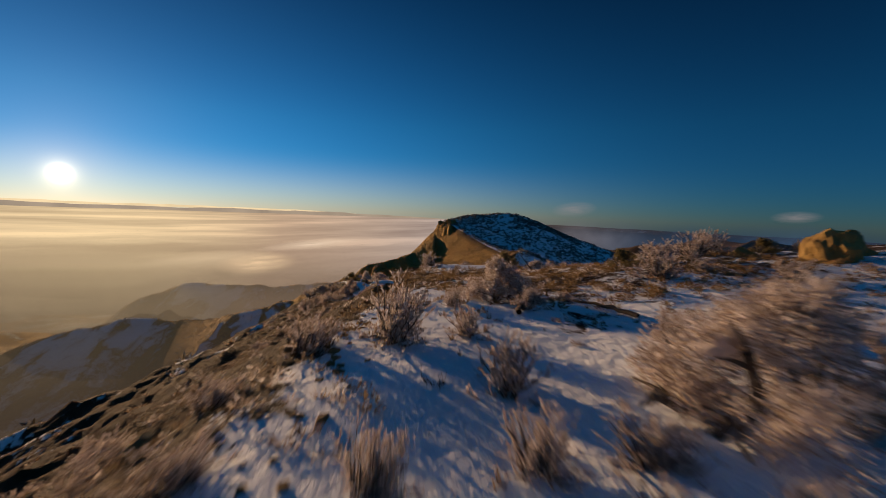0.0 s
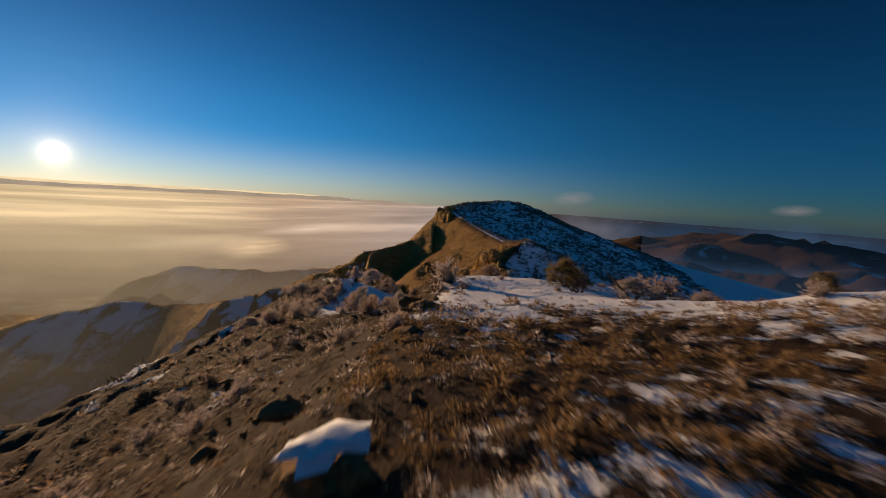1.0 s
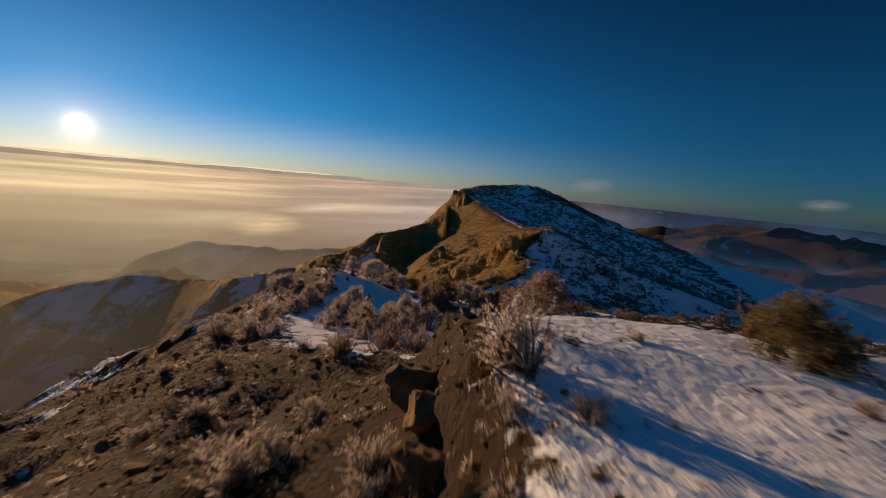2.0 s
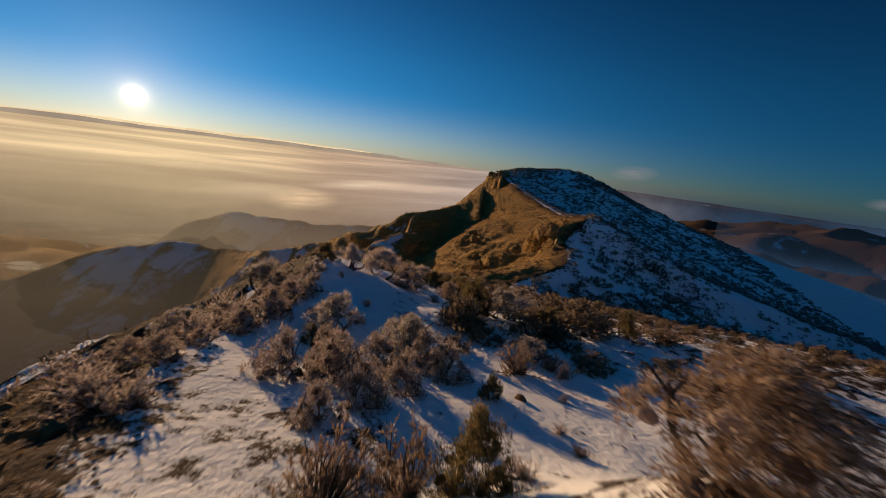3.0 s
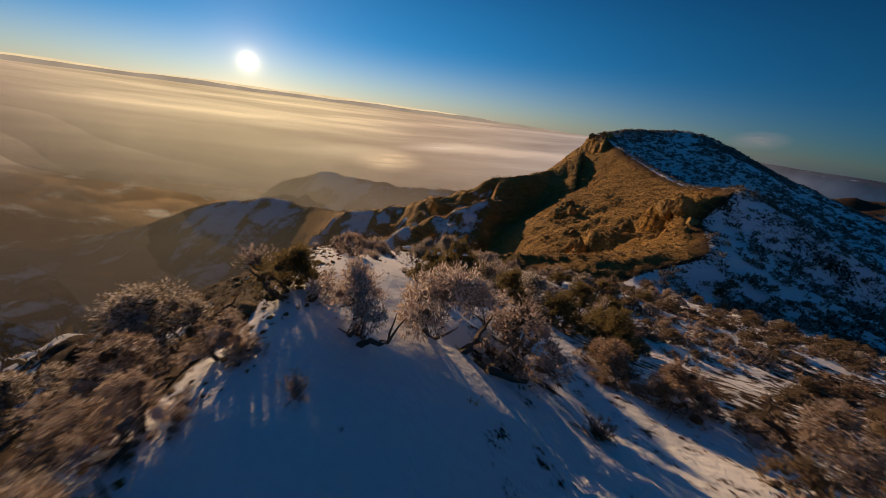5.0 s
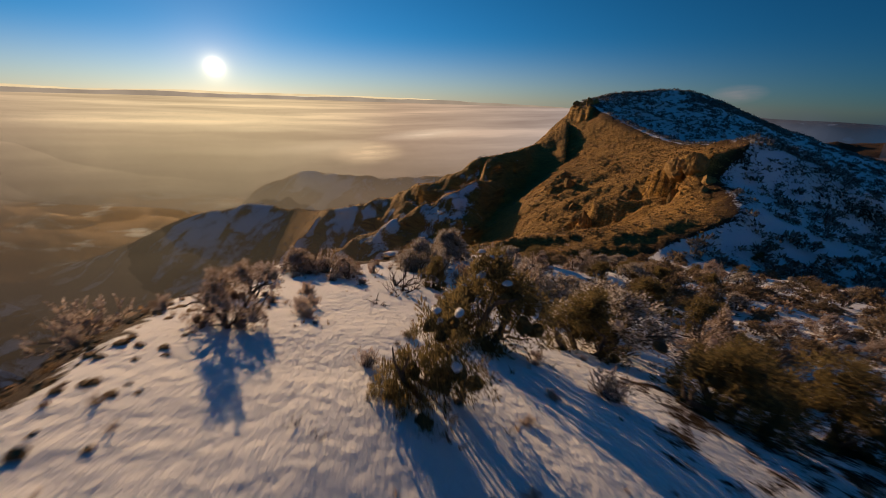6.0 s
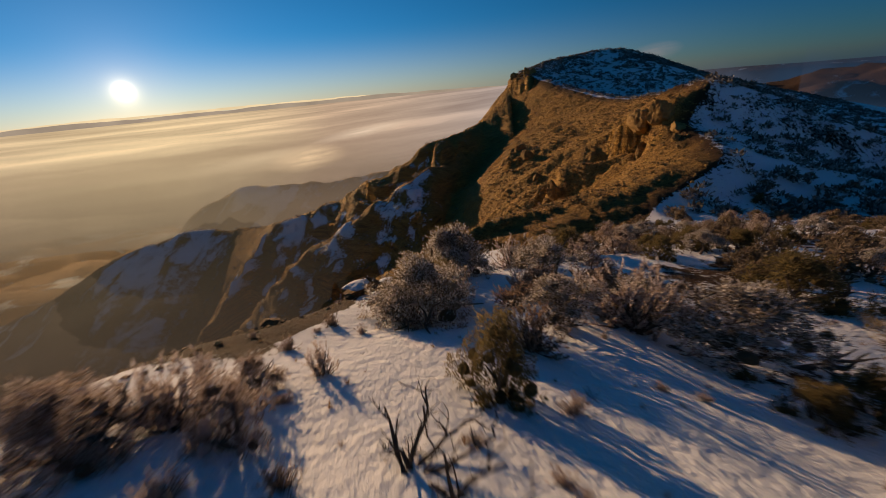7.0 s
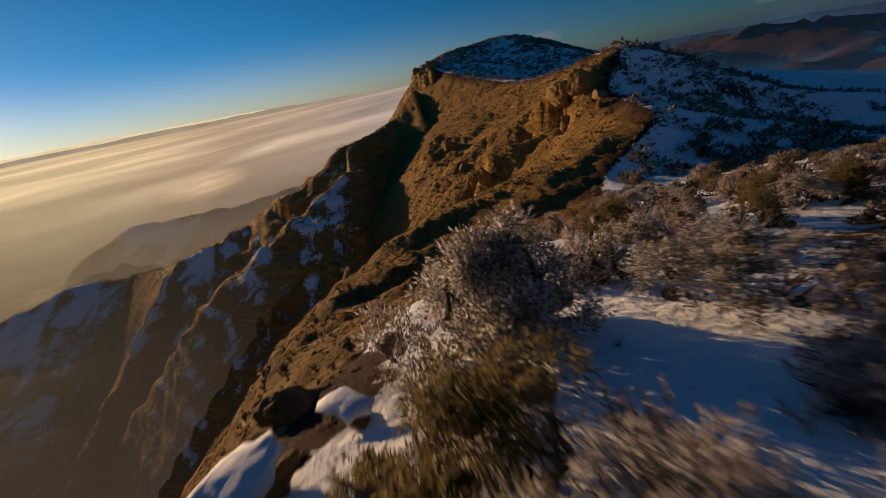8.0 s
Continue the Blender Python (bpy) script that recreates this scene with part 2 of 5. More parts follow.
DEADWOOD = bark_material("dead_wood", (0.03, 0.022, 0.017), (0.12, 0.09, 0.07))


# ---- land form ----
def hash2(ix, iy, seed):
    h = (ix.astype(np.int64) * 374761393 + iy.astype(np.int64) * 668265263 + seed * 974711) & 0x7FFFFFFF
    h = ((h ^ (h >> 13)) * 1274126177) & 0x7FFFFFFF
    return ((h ^ (h >> 16)) & 0xFFFF) / 65535.0


def vnoise(x, y, seed=0):
    ix, iy = np.floor(x), np.floor(y)
    fx, fy = x - ix, y - iy
    fx, fy = fx * fx * fx * (fx * (fx * 6 - 15) + 10), fy * fy * fy * (fy * (fy * 6 - 15) + 10)
    a, b_, c, d = hash2(ix, iy, seed), hash2(ix + 1, iy, seed), hash2(ix, iy + 1, seed), hash2(ix + 1, iy + 1, seed)
    return (a + (b_ - a) * fx) + ((c + (d - c) * fx) - (a + (b_ - a) * fx)) * fy - 0.5


def fbm(x, y, size, octaves=5, seed=0, gain=0.5, ridged=False):
    v, a, s = 0, 1.0, 1.0 / size
    for o in range(octaves):
        n = vnoise(x * s * 0.8 + y * s * 0.6 + o * 17.3, -x * s * 0.6 + y * s * 0.8 - o * 9.1, seed + o)
        v = v + a * ((0.5 - 2 * np.abs(n)) if ridged else n)
        a, s = a * gain, s * 2.03
    return v


def table(rows):
    a = np.array(rows, float)

    def at(q):
        # smooth (monotone cubic-like) interpolation of all the columns
        q = np.clip(q, a[0, 0], a[-1, 0])
        i = np.clip(np.searchsorted(a[:, 0], q, side="right") - 1, 0, len(a) - 2)
        h = np.diff(a[:, 0])
        s = np.diff(a[:, 1:], axis=0) / h[:, None]
        m = np.zeros_like(a[:, 1:])
        same = s[:-1] * s[1:] > 0
        m[1:-1] = np.where(same, 2 * s[:-1] * s[1:] / np.where(same, s[:-1] + s[1:], 1), 0)
        m[0], m[-1] = s[0], s[-1]
        t = ((q - a[i, 0]) / h[i])[..., None]
        hh = h[i][..., None]
        return ((2 * t ** 3 - 3 * t ** 2 + 1) * a[i, 1:] + (t ** 3 - 2 * t ** 2 + t) * hh * m[i]
                + (-2 * t ** 3 + 3 * t ** 2) * a[i + 1, 1:] + (t ** 3 - t ** 2) * hh * m[i + 1])
    return at


# y: crest x, crest z, shoulder to the sunny side, slope there, shoulder to the shady side, slope there
MAIN = table([
    (-120, 6, 4, 7, .75, 25, .2),
    (0, 2, -.4, 5, .75, 3, .06),
    (14, 2, -.7, 4.6, .73, 3, -.05),
    (22, 2, -1.0, 4.5, .72, 3, -.12),
    (34, 2.3, -2.2, 4.4, .68, 2, -.1),
    (44, 2.5, -2.9, 4.2, .57, 10, .2),
    (54, -3, -9.4, 9, .5, 9, .4),
    (62, -7, -11.8, 10, .5, 8, .06),
    (75, -13, -12.9, 5.5, .75, 4, .16),
    (86, -18, -12.7, 1.5, .8, 1.5, .32),
    (94, -19.5, -14.0, 2.5, .65, 1.5, .3),
    (104, -22.5, -17.5, 8, .6, 5, .2),
])
BEYOND = table([
    (104, -22.5, -17.5, 8, .6, 5, .2),
    (113, -24.8, -20.4, 8, .65, 5, .2),
    (122, -26.8, -23.2, 4, .75, 6, .15),
    (129, -27.0, -25, 3, .9, 8, .12),
    (142, -19, -29, 4, .34, 14, .08),
    (152, -9, -32.5, 3, .22, 16, .06),
    (165, 1.5, -37, 3, .14, 20, .05),
    (180, 7, -41.3, 2, .11, 20, .05),
    (192, 10, -43.8, 2, .12, 18, .05),
    (217, 34, -36, 1.5, .24, 3, .3),
    (232, 36, -33.5, 1, .5, 3, .36),
    (246, 38, -31.2, 1, .85, 3, .4),
    (265, 50.5, -20.0, 1, .72, 3, .42),
    (335, 54, -27.5, 1, .36, 3, .4),
    (407, 54, -30.8, 1, .38, 3, .35),
    (480, 38, -25.5, 1, .62, 5, .33),
    (530, 20, -15.5, 1, .9, 5, .33),
    (577, 1, -6.3, 1, 1.1, 5, .33),
])
# the mesa's cap, along x: y, z, slope to the near side, slope to the far side
CAP = table([(-2, 580, -7, .5, .6), (30, 585, 2, .35, .5), (96, 590, 8.5, .33, .5), (132, 590, -.5, .3, .5), (175, 590, -18, .25, .4), (330, 560, -66, .2, .3), (700, 560, -130, .2, .3)])
# spurs that run down from the ridge, along x: y, z, slope to the near side, slope to the far side
SPURS = [table(r) for r in (
    [(-1150, 720, -420, .6, .6), (-900, 670, -330, .6, .6), (-761, 650, -273, .65, .6), (-688, 650, -238, .65, .6), (-612, 650, -210, .65, .6), (-555, 650, -198, .65, .6), (-495, 650, -183, .65, .6), (-442, 645, -185, .7, .6), (-397, 625, -178, .7, .6), (-350, 585, -164, .75, .7), (-300, 530, -146, .8, .8), (-260, 475, -129, .8, .8), (-232, 440, -115, .85, .8), (-194, 440, -104, .85, .8), (-163, 440, -95, .85, .8), (-130, 425, -77, .85, .8), (-106, 415, -69, .85, .8), (-89, 413, -60, .9, .8), (-70, 420, -49, .95, .8), (-58, 455, -48, .95, .8), (-40, 505, -46, .85, .7), (-24, 540, -35, .7, .6), (-8, 572, -19, .7, .6)],
    [(-210, 318, -160, .9, .9), (-144, 328, -99, .9, .9), (-126, 330, -90, .9, .9), (-104, 335, -77, .9, .9), (-82, 340, -64, .95, .8), (-67, 350, -56, .9, .7), (-50, 375, -60, .8, .7)],
    [(-1000, 900, -420, .6, .6), (-800, 900, -300, .6, .6), (-712, 900, -239, .7, .7), (-659, 900, -207, .7, .7), (-611, 900, -186, .7, .7), (-553, 900, -171, .7, .7), (-476, 900, -174, .6, .6), (-400, 900, -175, .6, .6), (-325, 900, -168, .6, .6), (-240, 900, -156, .6, .6), (-150, 880, -165, .6, .6)],
)]


def smax(a, b_, k):
    h = np.clip(0.5 + 0.5 * (a - b_) / k, 0, 1)
    return b_ + (a - b_) * h + k * h * (1 - h)


def soft(v, k=1.0):
    return np.where(v > 6 * k, v, k * np.log1p(np.exp(np.clip(v / k, -40, 6.5))))


def land(x, y):
    """Height of the land, and where it is bare, layered rock (0 to 1)."""
    x, y = np.asarray(x, float), np.asarray(y, float)
    r = np.where((y < 104)[..., None], MAIN(y), BEYOND(y))
    cx, cz, wl, sl, wr, sr = np.moveaxis(r, -1, 0)
    near = np.clip(1 - (y - 130) / 60, 0, 1)
    wob = fbm(x * 0.3, y, 9, 4, 3) * np.where(y < 150, 1.6, 3.0)
    d = x - cx + wob
    left, right = soft(-d - wl, 0.6), soft(d - wr, 1.5)
    # the sheltered side eases off after the first drop, but for the mesa's own slope
    reach = np.interp(y, (0, 50, 62, 67, 84, 93, 110, 150, 200, 217), (60, 30, 9, 6, 6, 12, 14, 25, 40, 60))
    lee_fall = sr * np.minimum(right, reach) + np.interp(y, (50, 62, 85, 95, 190, 217), (0.03, 0.0, 0.0, 0.03, 0.05, 0.6)) * np.where(y > 210, sr, 1) * np.maximum(right - reach, 0)
    # the flank loses a little steepness far down, and is cut by small gullies
    gully = fbm(x * 0.35, y, 22, 5, 11, ridged=True)
    amp = np.clip(left / 40, 0, 1) * np.clip(1 - left / 500, 0, 1) * np.interp(y, (195, 215, 430, 480), (1, .3, .3, .8))
    # below the golden face the flank breaks off into deep side valleys
    brink = np.interp(y, (127, 136, 142, 150, 165, 180, 200, 215, 230, 255, 300, 340, 410, 480), (0, 6, 16, 26, 44, 49, 56, 62, 68, 74, 74, 72, 70, 60))
    breaks = np.interp(y, (128, 140, 225, 240, 470, 520), (0.0, 0.9, 0.9, 0.5, 0.45, 0.2)) * soft(left - brink, 3)
    z = cz - sl * left - breaks - lee_fall + amp * 7 * (gully - 0.3)
    # a hump on the sheltered side below the ledge
    z = z + 3.9 * np.exp(-((x - 3.8) / 4.5) ** 2 - ((y - 55.3) / 4.0) ** 2)
    # a shaded snow bowl behind the crest, and a low rock step along the plateau's sunny edge
    z = z - 1.6 * np.exp(-((x + 9) / 7) ** 2 - ((y - 76) / 8) ** 2)
    step = np.clip((-2.3 - x + fbm(x, y, 5, 3, 115) * 1.6) / 0.8, 0, 1) * np.clip((x + 17) / 9, 0, 1) * np.clip((y - 32) / 4, 0, 1) * np.clip((52 - y) / 5, 0, 1)
    z = z - 1.9 * step
    # beyond the cap the ridge runs out
    z = z - soft(y - 590, 8) * 0.5
    rock = np.clip((left - 1.0) / 6, 0, 1) * (0.75 * np.clip((y - 112) / 12, 0, 1) + 0.25 * np.clip((y - 200) / 20, 0, 1))
    for k, sp in enumerate([CAP] + SPURS):
        lo, hi = [(0, 720), (-1140, -10), (-215, -52), (-990, -140)][k]
        py, pz, s0, s1 = np.moveaxis(sp(x), -1, 0)
        bearing = sp(x + 1.0)[..., 0] - sp(x - 1.0)[..., 0]
        e = (y - py) / np.sqrt(1 + np.minimum(bearing ** 2 / 4, 16)) + fbm(x, y * 0.3, 30, 4, 30 + k) * (4, 7, 6, 12)[k]
        if k > 2:
            pz = pz + fbm(x, 0 * x, 70, 4, 60 + k) * 9 + 3
        off = soft(lo - x, 2) + soft(x - hi, 2)
        h = pz - s0 * soft(-e, 3) - s1 * soft(e, 3) - off * 1.2 + fbm(x, y, 34, 5, 50 + k, ridged=True) * np.clip(np.abs(e) / 40, 0, 1) * (2, 5, 3, 12)[k]
        z = smax(z, h, 2.0 if k < 3 else 4.0)
    # the side valleys are cut by steep runnels and stepped by the bedding
    wild = np.clip((-x - 34) / 30, 0, 1) * np.clip((y - 140) / 50, 0, 1) * np.clip((1000 - y) / 100, 0, 1)
    z = z + wild * (fbm(x + fbm(x, y, 40, 2, 111) * 14, y * 0.3, 26, 5, 112, ridged=True) * 2.2 + 1.2 * np.sin((z + fbm(x, y, 70, 3, 113) * 12) * 2 * math.pi / 12))
    # the far side of the valley to the right: hills and a long plateau
    dist, az = np.hypot(x, y), np.degrees(np.arctan2(x, y))
    hill = -92 - 0.12 * np.abs(dist - 2300 + 12 * (az - 36)) - np.clip(np.abs(az - 40) - 9, 0, 99) * 9 + fbm(x, y, 420, 5, 71, ridged=True) * 70 - 20
    hill2 = -84 - 0.35 * np.abs(dist - 900) - np.clip(47 - az, 0, 99) * 9 - np.clip(az - 62, 0, 99) * 6 + fbm(x, y, 120, 5, 75, ridged=True) * 22
    plateau = -80 - 2.0 * np.clip(az - 16, 0, 40) - 0.3 * np.clip(4100 - dist, 0, 9999) - np.clip(13 - az, 0, 99) * 30 - np.clip(az - 110, 0, 99) * 30 + fbm(x, y, 700, 4, 77) * 12
    floor = -350 + fbm(x, y, 260, 6, 81) * 60 - 110 * np.clip((dist - 1050) / 500, 0, 1)
    for h in (hill, hill2, plateau):
        z = np.where(y > 100, smax(z, h, 6.0), z)
    z = smax(z, floor, 25.0)
    # cliff bands on the golden face and below the cap
    sunny_side = np.clip(left / 4, 0, 1)
    knob = fbm(x * 0.6 + y * 0.5, y, 13, 3, 91)
    for zc, y0, y1, rise, x_lo, x_hi in ((-37, 243, 285, 6.5, 5, 60), (-56, 258, 352, 5.0, -60, 30), (-17, 520, 620, 6.0, -40, 60), (-66, 420, 520, 7.0, -160, -40), (-84, 300, 420, 5.0, -160, 10), (-112, 150, 420, 5.0, -300, -30)):
        q = z - zc - knob * 9 - (y - 0.5 * (y0 + y1)) * (-0.03)
        inside = np.clip((y - y0) / 12, 0, 1) * np.clip((y1 - y) / 12, 0, 1) * np.clip((x - x_lo) / 8, 0, 1) * np.clip((x_hi - x) / 8, 0, 1)
        gate = np.clip(fbm(x, y, 26, 3, 95) * 4 + 0.75, 0, 1) * sunny_side
        z = z + inside * gate * rise * np.tanh(q / 0.9) * np.exp(-(q / 7.0) ** 2)
        rock = np.maximum(rock, inside * gate * np.exp(-(q / 6.0) ** 2))
    rough = fbm(x, y, 3.0, 5, 5, 0.55)
    calm = 1 - 0.75 * np.exp(-((x + 9) / 9) ** 2 - ((y - 80) / 8) ** 2)
    z = z + calm * rough * (0.2 + 0.6 * np.clip(left / 6, 0, 1)) + fbm(x, y, 11, 4, 8) * calm * (0.6 + 0.7 * (1 - near) * (1 - rock)) + rock * (fbm(x * 0.22 + y * 0.03, y, 5, 4, 9, ridged=True) * 0.5 + fbm(x, y, 4.5, 3, 19) * 0.3)
    return z, rock


def axis(lo, hi, step, growth, far_lo, far_hi, hold=0, until=0, hold_lo=0, until_lo=0):
    mid = list(np.arange(lo, hi + step / 2, step))
    up, dn = [], []
    s, v = step, mid[-1]
    while v < far_hi:
        s = s if hold and s >= hold and v < until else s * growth
        v += s; up.append(v)
    s, v = step, mid[0]
    while v > far_lo:
        s = s if hold_lo and s >= hold_lo and v > until_lo else s * growth
        v -= s; dn.append(v)
    return np.array(dn[::-1] + mid + up)


GRID = []


def height(x, y):
    """Height of the built ground."""
    gx, gy, Z = GRID
    i, j = int(np.searchsorted(gx, x)) - 1, int(np.searchsorted(gy, y)) - 1
    u, v = (x - gx[i]) / (gx[i + 1] - gx[i]), (y - gy[j]) / (gy[j + 1] - gy[j])
    return float((Z[j, i] * (1 - u) + Z[j, i + 1] * u) * (1 - v) + (Z[j + 1, i] * (1 - u) + Z[j + 1, i + 1] * u) * v)


def build_ground():
    gx, gy = axis(-42, 18, 0.58, 1.034, -4900, 4900, 0, 0, 1.9, -250), axis(-5, 133, 0.58, 1.028, -900, 4900, 2.0, 430)
    X, Y = np.meshgrid(gx, gy)
    Z, rock = land(X, Y)
    GRID.extend((gx, gy, Z))
    ny, nx = X.shape
    # snow lies on the flats and the shady side, thin on the sunny flank
    gxs, gys = np.gradient(Z, gx, axis=1), np.gradient(Z, gy, axis=0)
    sunny = -(gxs * SUN_DIR.x + gys * SUN_DIR.y) + SUN_DIR.z
    steep = np.hypot(gxs, gys)
    r = np.where((Y < 104)[..., None], MAIN(Y), BEYOND(Y))
    flank = np.clip((-(X - r[..., 0]) - r[..., 2] + 0.6) / 2.0, 0, 1)
    lee = np.clip(((X - r[..., 0]) - r[..., 4]) / 6.0, 0, 1)
    flats = np.interp(Y, (-20, 14, 19, 23, 28, 32, 43, 50, 60, 72, 130, 150, 200, 230), (.64, .64, .5, .46, .48, .61, .62, .5, .6, .72, .72, .62, .6, .55))
    s = flats + (0.54 - flats) * lee * np.clip((Y - 55) / 20, 0, 1)
    slope = 0.44 - 0.05 * np.clip((60 - Y) / 20, 0, 1) + fbm(X, Y, 3.2, 3, 105) * 0.16 + 0.12 * np.clip(-sunny, -0.8, 0.6) + np.where(X < -60, 0.07, 0)
    s = s + (slope - s) * flank
    # in the side valleys it keeps to the shaded faces, in streaks down the fall line
    wild = np.clip((-X - 50) / 25, 0, 1) * np.clip((Y - 140) / 50, 0, 1)
    streaks = 0.42 + 0.2 * np.clip(-sunny, -0.7, 0.6) + fbm(X + fbm(X, Y, 30, 2, 106) * 8, Y * 0.22, 13, 4, 107, 0.6) * 0.2 + fbm(X, Y, 60, 3, 108) * 0.12
    s = s + (streaks - s) * wild
    s = s + (0.66 - s) * np.clip(((X - r[..., 0]) - 1) / 5, 0, 1) * np.clip((Y - 190) / 20, 0, 1)
    s = s - 0.2 * flank * np.clip((Y - 116) / 10, 0, 1) * np.clip((X + 75) / 20, 0, 1) - 0.25 * rock * np.clip(sunny * 3, 0, 1) - 0.25 * np.clip(steep - 0.75, 0, 1)
    s = s + fbm(X, Y, 14, 3, 101) * 0.16
    s = s - 0.45 * np.clip((-28.2 - X + fbm(X, Y, 4, 3, 109) * 2.5) / 1.2, 0, 1) * np.clip((Y - 113) / 4, 0, 1) * np.clip((X + 70) / 15, 0, 1) * np.clip((235 - Y) / 20, 0, 1)
    far = np.clip((np.hypot(X, Y) - 650) / 150, 0, 1)
    s = s + (0.42 + fbm(X, Y, 26, 3, 104) * 0.24 - 0.14 * np.clip(sunny, -0.3, 1) + fbm(X, Y, 110, 5, 103, 0.6) * 0.3 - np.where(X > 0, 0.1, 0) - s) * far
    me = bpy.data.meshes.new("ground")
    me.vertices.add(nx * ny)
    me.vertices.foreach_set("co", np.stack([X, Y, Z], -1).astype(np.float32).ravel())
    i = np.arange((ny - 1) * nx).reshape(ny - 1, nx)[:, :-1]
    quads = np.stack([i, i + 1, i + nx + 1, i + nx], -1).reshape(-1, 4)
    me.loops.add(quads.size)
    me.loops.foreach_set("vertex_index", quads.ravel().astype(np.int32))
    me.polygons.add(len(quads))
    me.polygons.foreach_set("loop_start", np.arange(0, quads.size, 4, dtype=np.int32))
    me.polygons.foreach_set("use_smooth", np.ones(len(quads), bool))
    for name, v in (("snow", s), ("rock", rock), ("cliff", np.clip((steep - 1.05) / 0.5, 0, 1))):
        a = me.attributes.new(name, "FLOAT", "POINT")
        a.data.foreach_set("value", v.astype(np.float32).ravel())
    me.update()
    me.validate()
    me.materials.append(GROUND)
    return tagged(new("ground", me), "snow-patched sandstone ridge with bare tan earth and ledges", "ground", kind="structure")


build_ground()


# ---- fog over the valley ----
def fog_material(name, glow, kind, low=0.0, high=1.0, z_low=-330, z_high=-90, r_in=0, r_soft=400, x_out=None):
    """Fog and haze with the sunlight put into their emission. kind: 'sea' for the closed cover, 'veil' for a thin level
    sheet, 'bank' for haze that thins out upwards.
    """
    m = bpy.data.materials.new(name)
    m.use_nodes = True
    nt = m.node_tree
    nt.nodes.remove(nt.nodes["Principled BSDF"])
    pos = nt.nodes.new("ShaderNodeNewGeometry").outputs["Position"]
    mp = node(nt, "ShaderNodeMapping", vector_type="TEXTURE")
    mp.inputs["Rotation"].default_value = (0, 0, radians(38))
    mp.inputs["Scale"].default_value = (1500, 420, 500)
    nt.links.new(pos, mp.inputs["Vector"])
    n = noise_node(nt, 1.0, 6, 0.56, mp.outputs[0])
    # sunlight in the glow colour: brighter and more golden towards the sun
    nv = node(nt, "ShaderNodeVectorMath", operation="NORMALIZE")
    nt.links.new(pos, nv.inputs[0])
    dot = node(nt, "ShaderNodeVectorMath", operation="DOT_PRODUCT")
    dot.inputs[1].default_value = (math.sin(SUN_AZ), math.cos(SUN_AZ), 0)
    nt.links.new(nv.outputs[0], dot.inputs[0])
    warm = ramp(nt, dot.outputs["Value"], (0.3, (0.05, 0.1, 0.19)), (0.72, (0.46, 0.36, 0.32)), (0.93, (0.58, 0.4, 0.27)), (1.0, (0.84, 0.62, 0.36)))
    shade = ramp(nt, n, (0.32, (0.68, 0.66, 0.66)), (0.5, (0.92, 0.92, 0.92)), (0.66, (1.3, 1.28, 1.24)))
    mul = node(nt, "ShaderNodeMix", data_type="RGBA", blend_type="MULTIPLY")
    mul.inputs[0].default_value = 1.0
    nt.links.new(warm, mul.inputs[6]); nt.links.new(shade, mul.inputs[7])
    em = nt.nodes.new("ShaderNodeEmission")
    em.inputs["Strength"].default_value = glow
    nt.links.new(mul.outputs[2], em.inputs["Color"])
    out = nt.nodes["Material Output"].inputs["Surface"]
    fac = node(nt, "ShaderNodeMapRange")
    if kind == "sea":
        low, high = 1.0, 1.0
        nt.links.new(n, fac.inputs["Value"])
    elif kind == "veil":
        fac.inputs["From Min"].default_value, fac.inputs["From Max"].default_value = 0.38, 0.66
        nt.links.new(n, fac.inputs["Value"])
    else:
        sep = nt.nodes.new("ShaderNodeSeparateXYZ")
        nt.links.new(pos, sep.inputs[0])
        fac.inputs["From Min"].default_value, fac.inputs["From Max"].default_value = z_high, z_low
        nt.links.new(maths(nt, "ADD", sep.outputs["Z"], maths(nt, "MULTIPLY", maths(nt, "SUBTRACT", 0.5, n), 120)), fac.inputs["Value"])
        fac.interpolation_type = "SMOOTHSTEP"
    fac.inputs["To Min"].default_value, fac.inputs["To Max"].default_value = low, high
    a = fac.outputs[0]
    if x_out:
        sx = nt.nodes.new("ShaderNodeSeparateXYZ")
        nt.links.new(pos, sx.inputs[0])
        thin = node(nt, "ShaderNodeMapRange", interpolation_type="SMOOTHSTEP")
        thin.inputs["From Min"].default_value, thin.inputs["From Max"].default_value = x_out
        nt.links.new(sx.outputs["X"], thin.inputs["Value"])
        a = maths(nt, "MULTIPLY", a, thin.outputs[0])
    if r_in:
        # the sheet starts softly
        ln = node(nt, "ShaderNodeVectorMath", operation="LENGTH")
        nt.links.new(pos, ln.inputs[0])
        ragged = maths(nt, "ADD", ln.outputs["Value"], maths(nt, "MULTIPLY", maths(nt, "SUBTRACT", n, 0.5), r_soft * 1.6))
        fade = node(nt, "ShaderNodeMapRange", interpolation_type="SMOOTHSTEP")
        fade.inputs["From Min"].default_value, fade.inputs["From Max"].default_value = r_in, r_in + r_soft
        nt.links.new(ragged, fade.inputs["Value"])
        a = maths(nt, "MULTIPLY", a, fade.outputs[0])
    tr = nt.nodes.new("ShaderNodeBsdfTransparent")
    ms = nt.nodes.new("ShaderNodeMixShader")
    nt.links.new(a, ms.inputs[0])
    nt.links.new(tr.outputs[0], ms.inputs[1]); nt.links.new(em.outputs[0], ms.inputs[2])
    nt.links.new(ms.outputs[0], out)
    return m


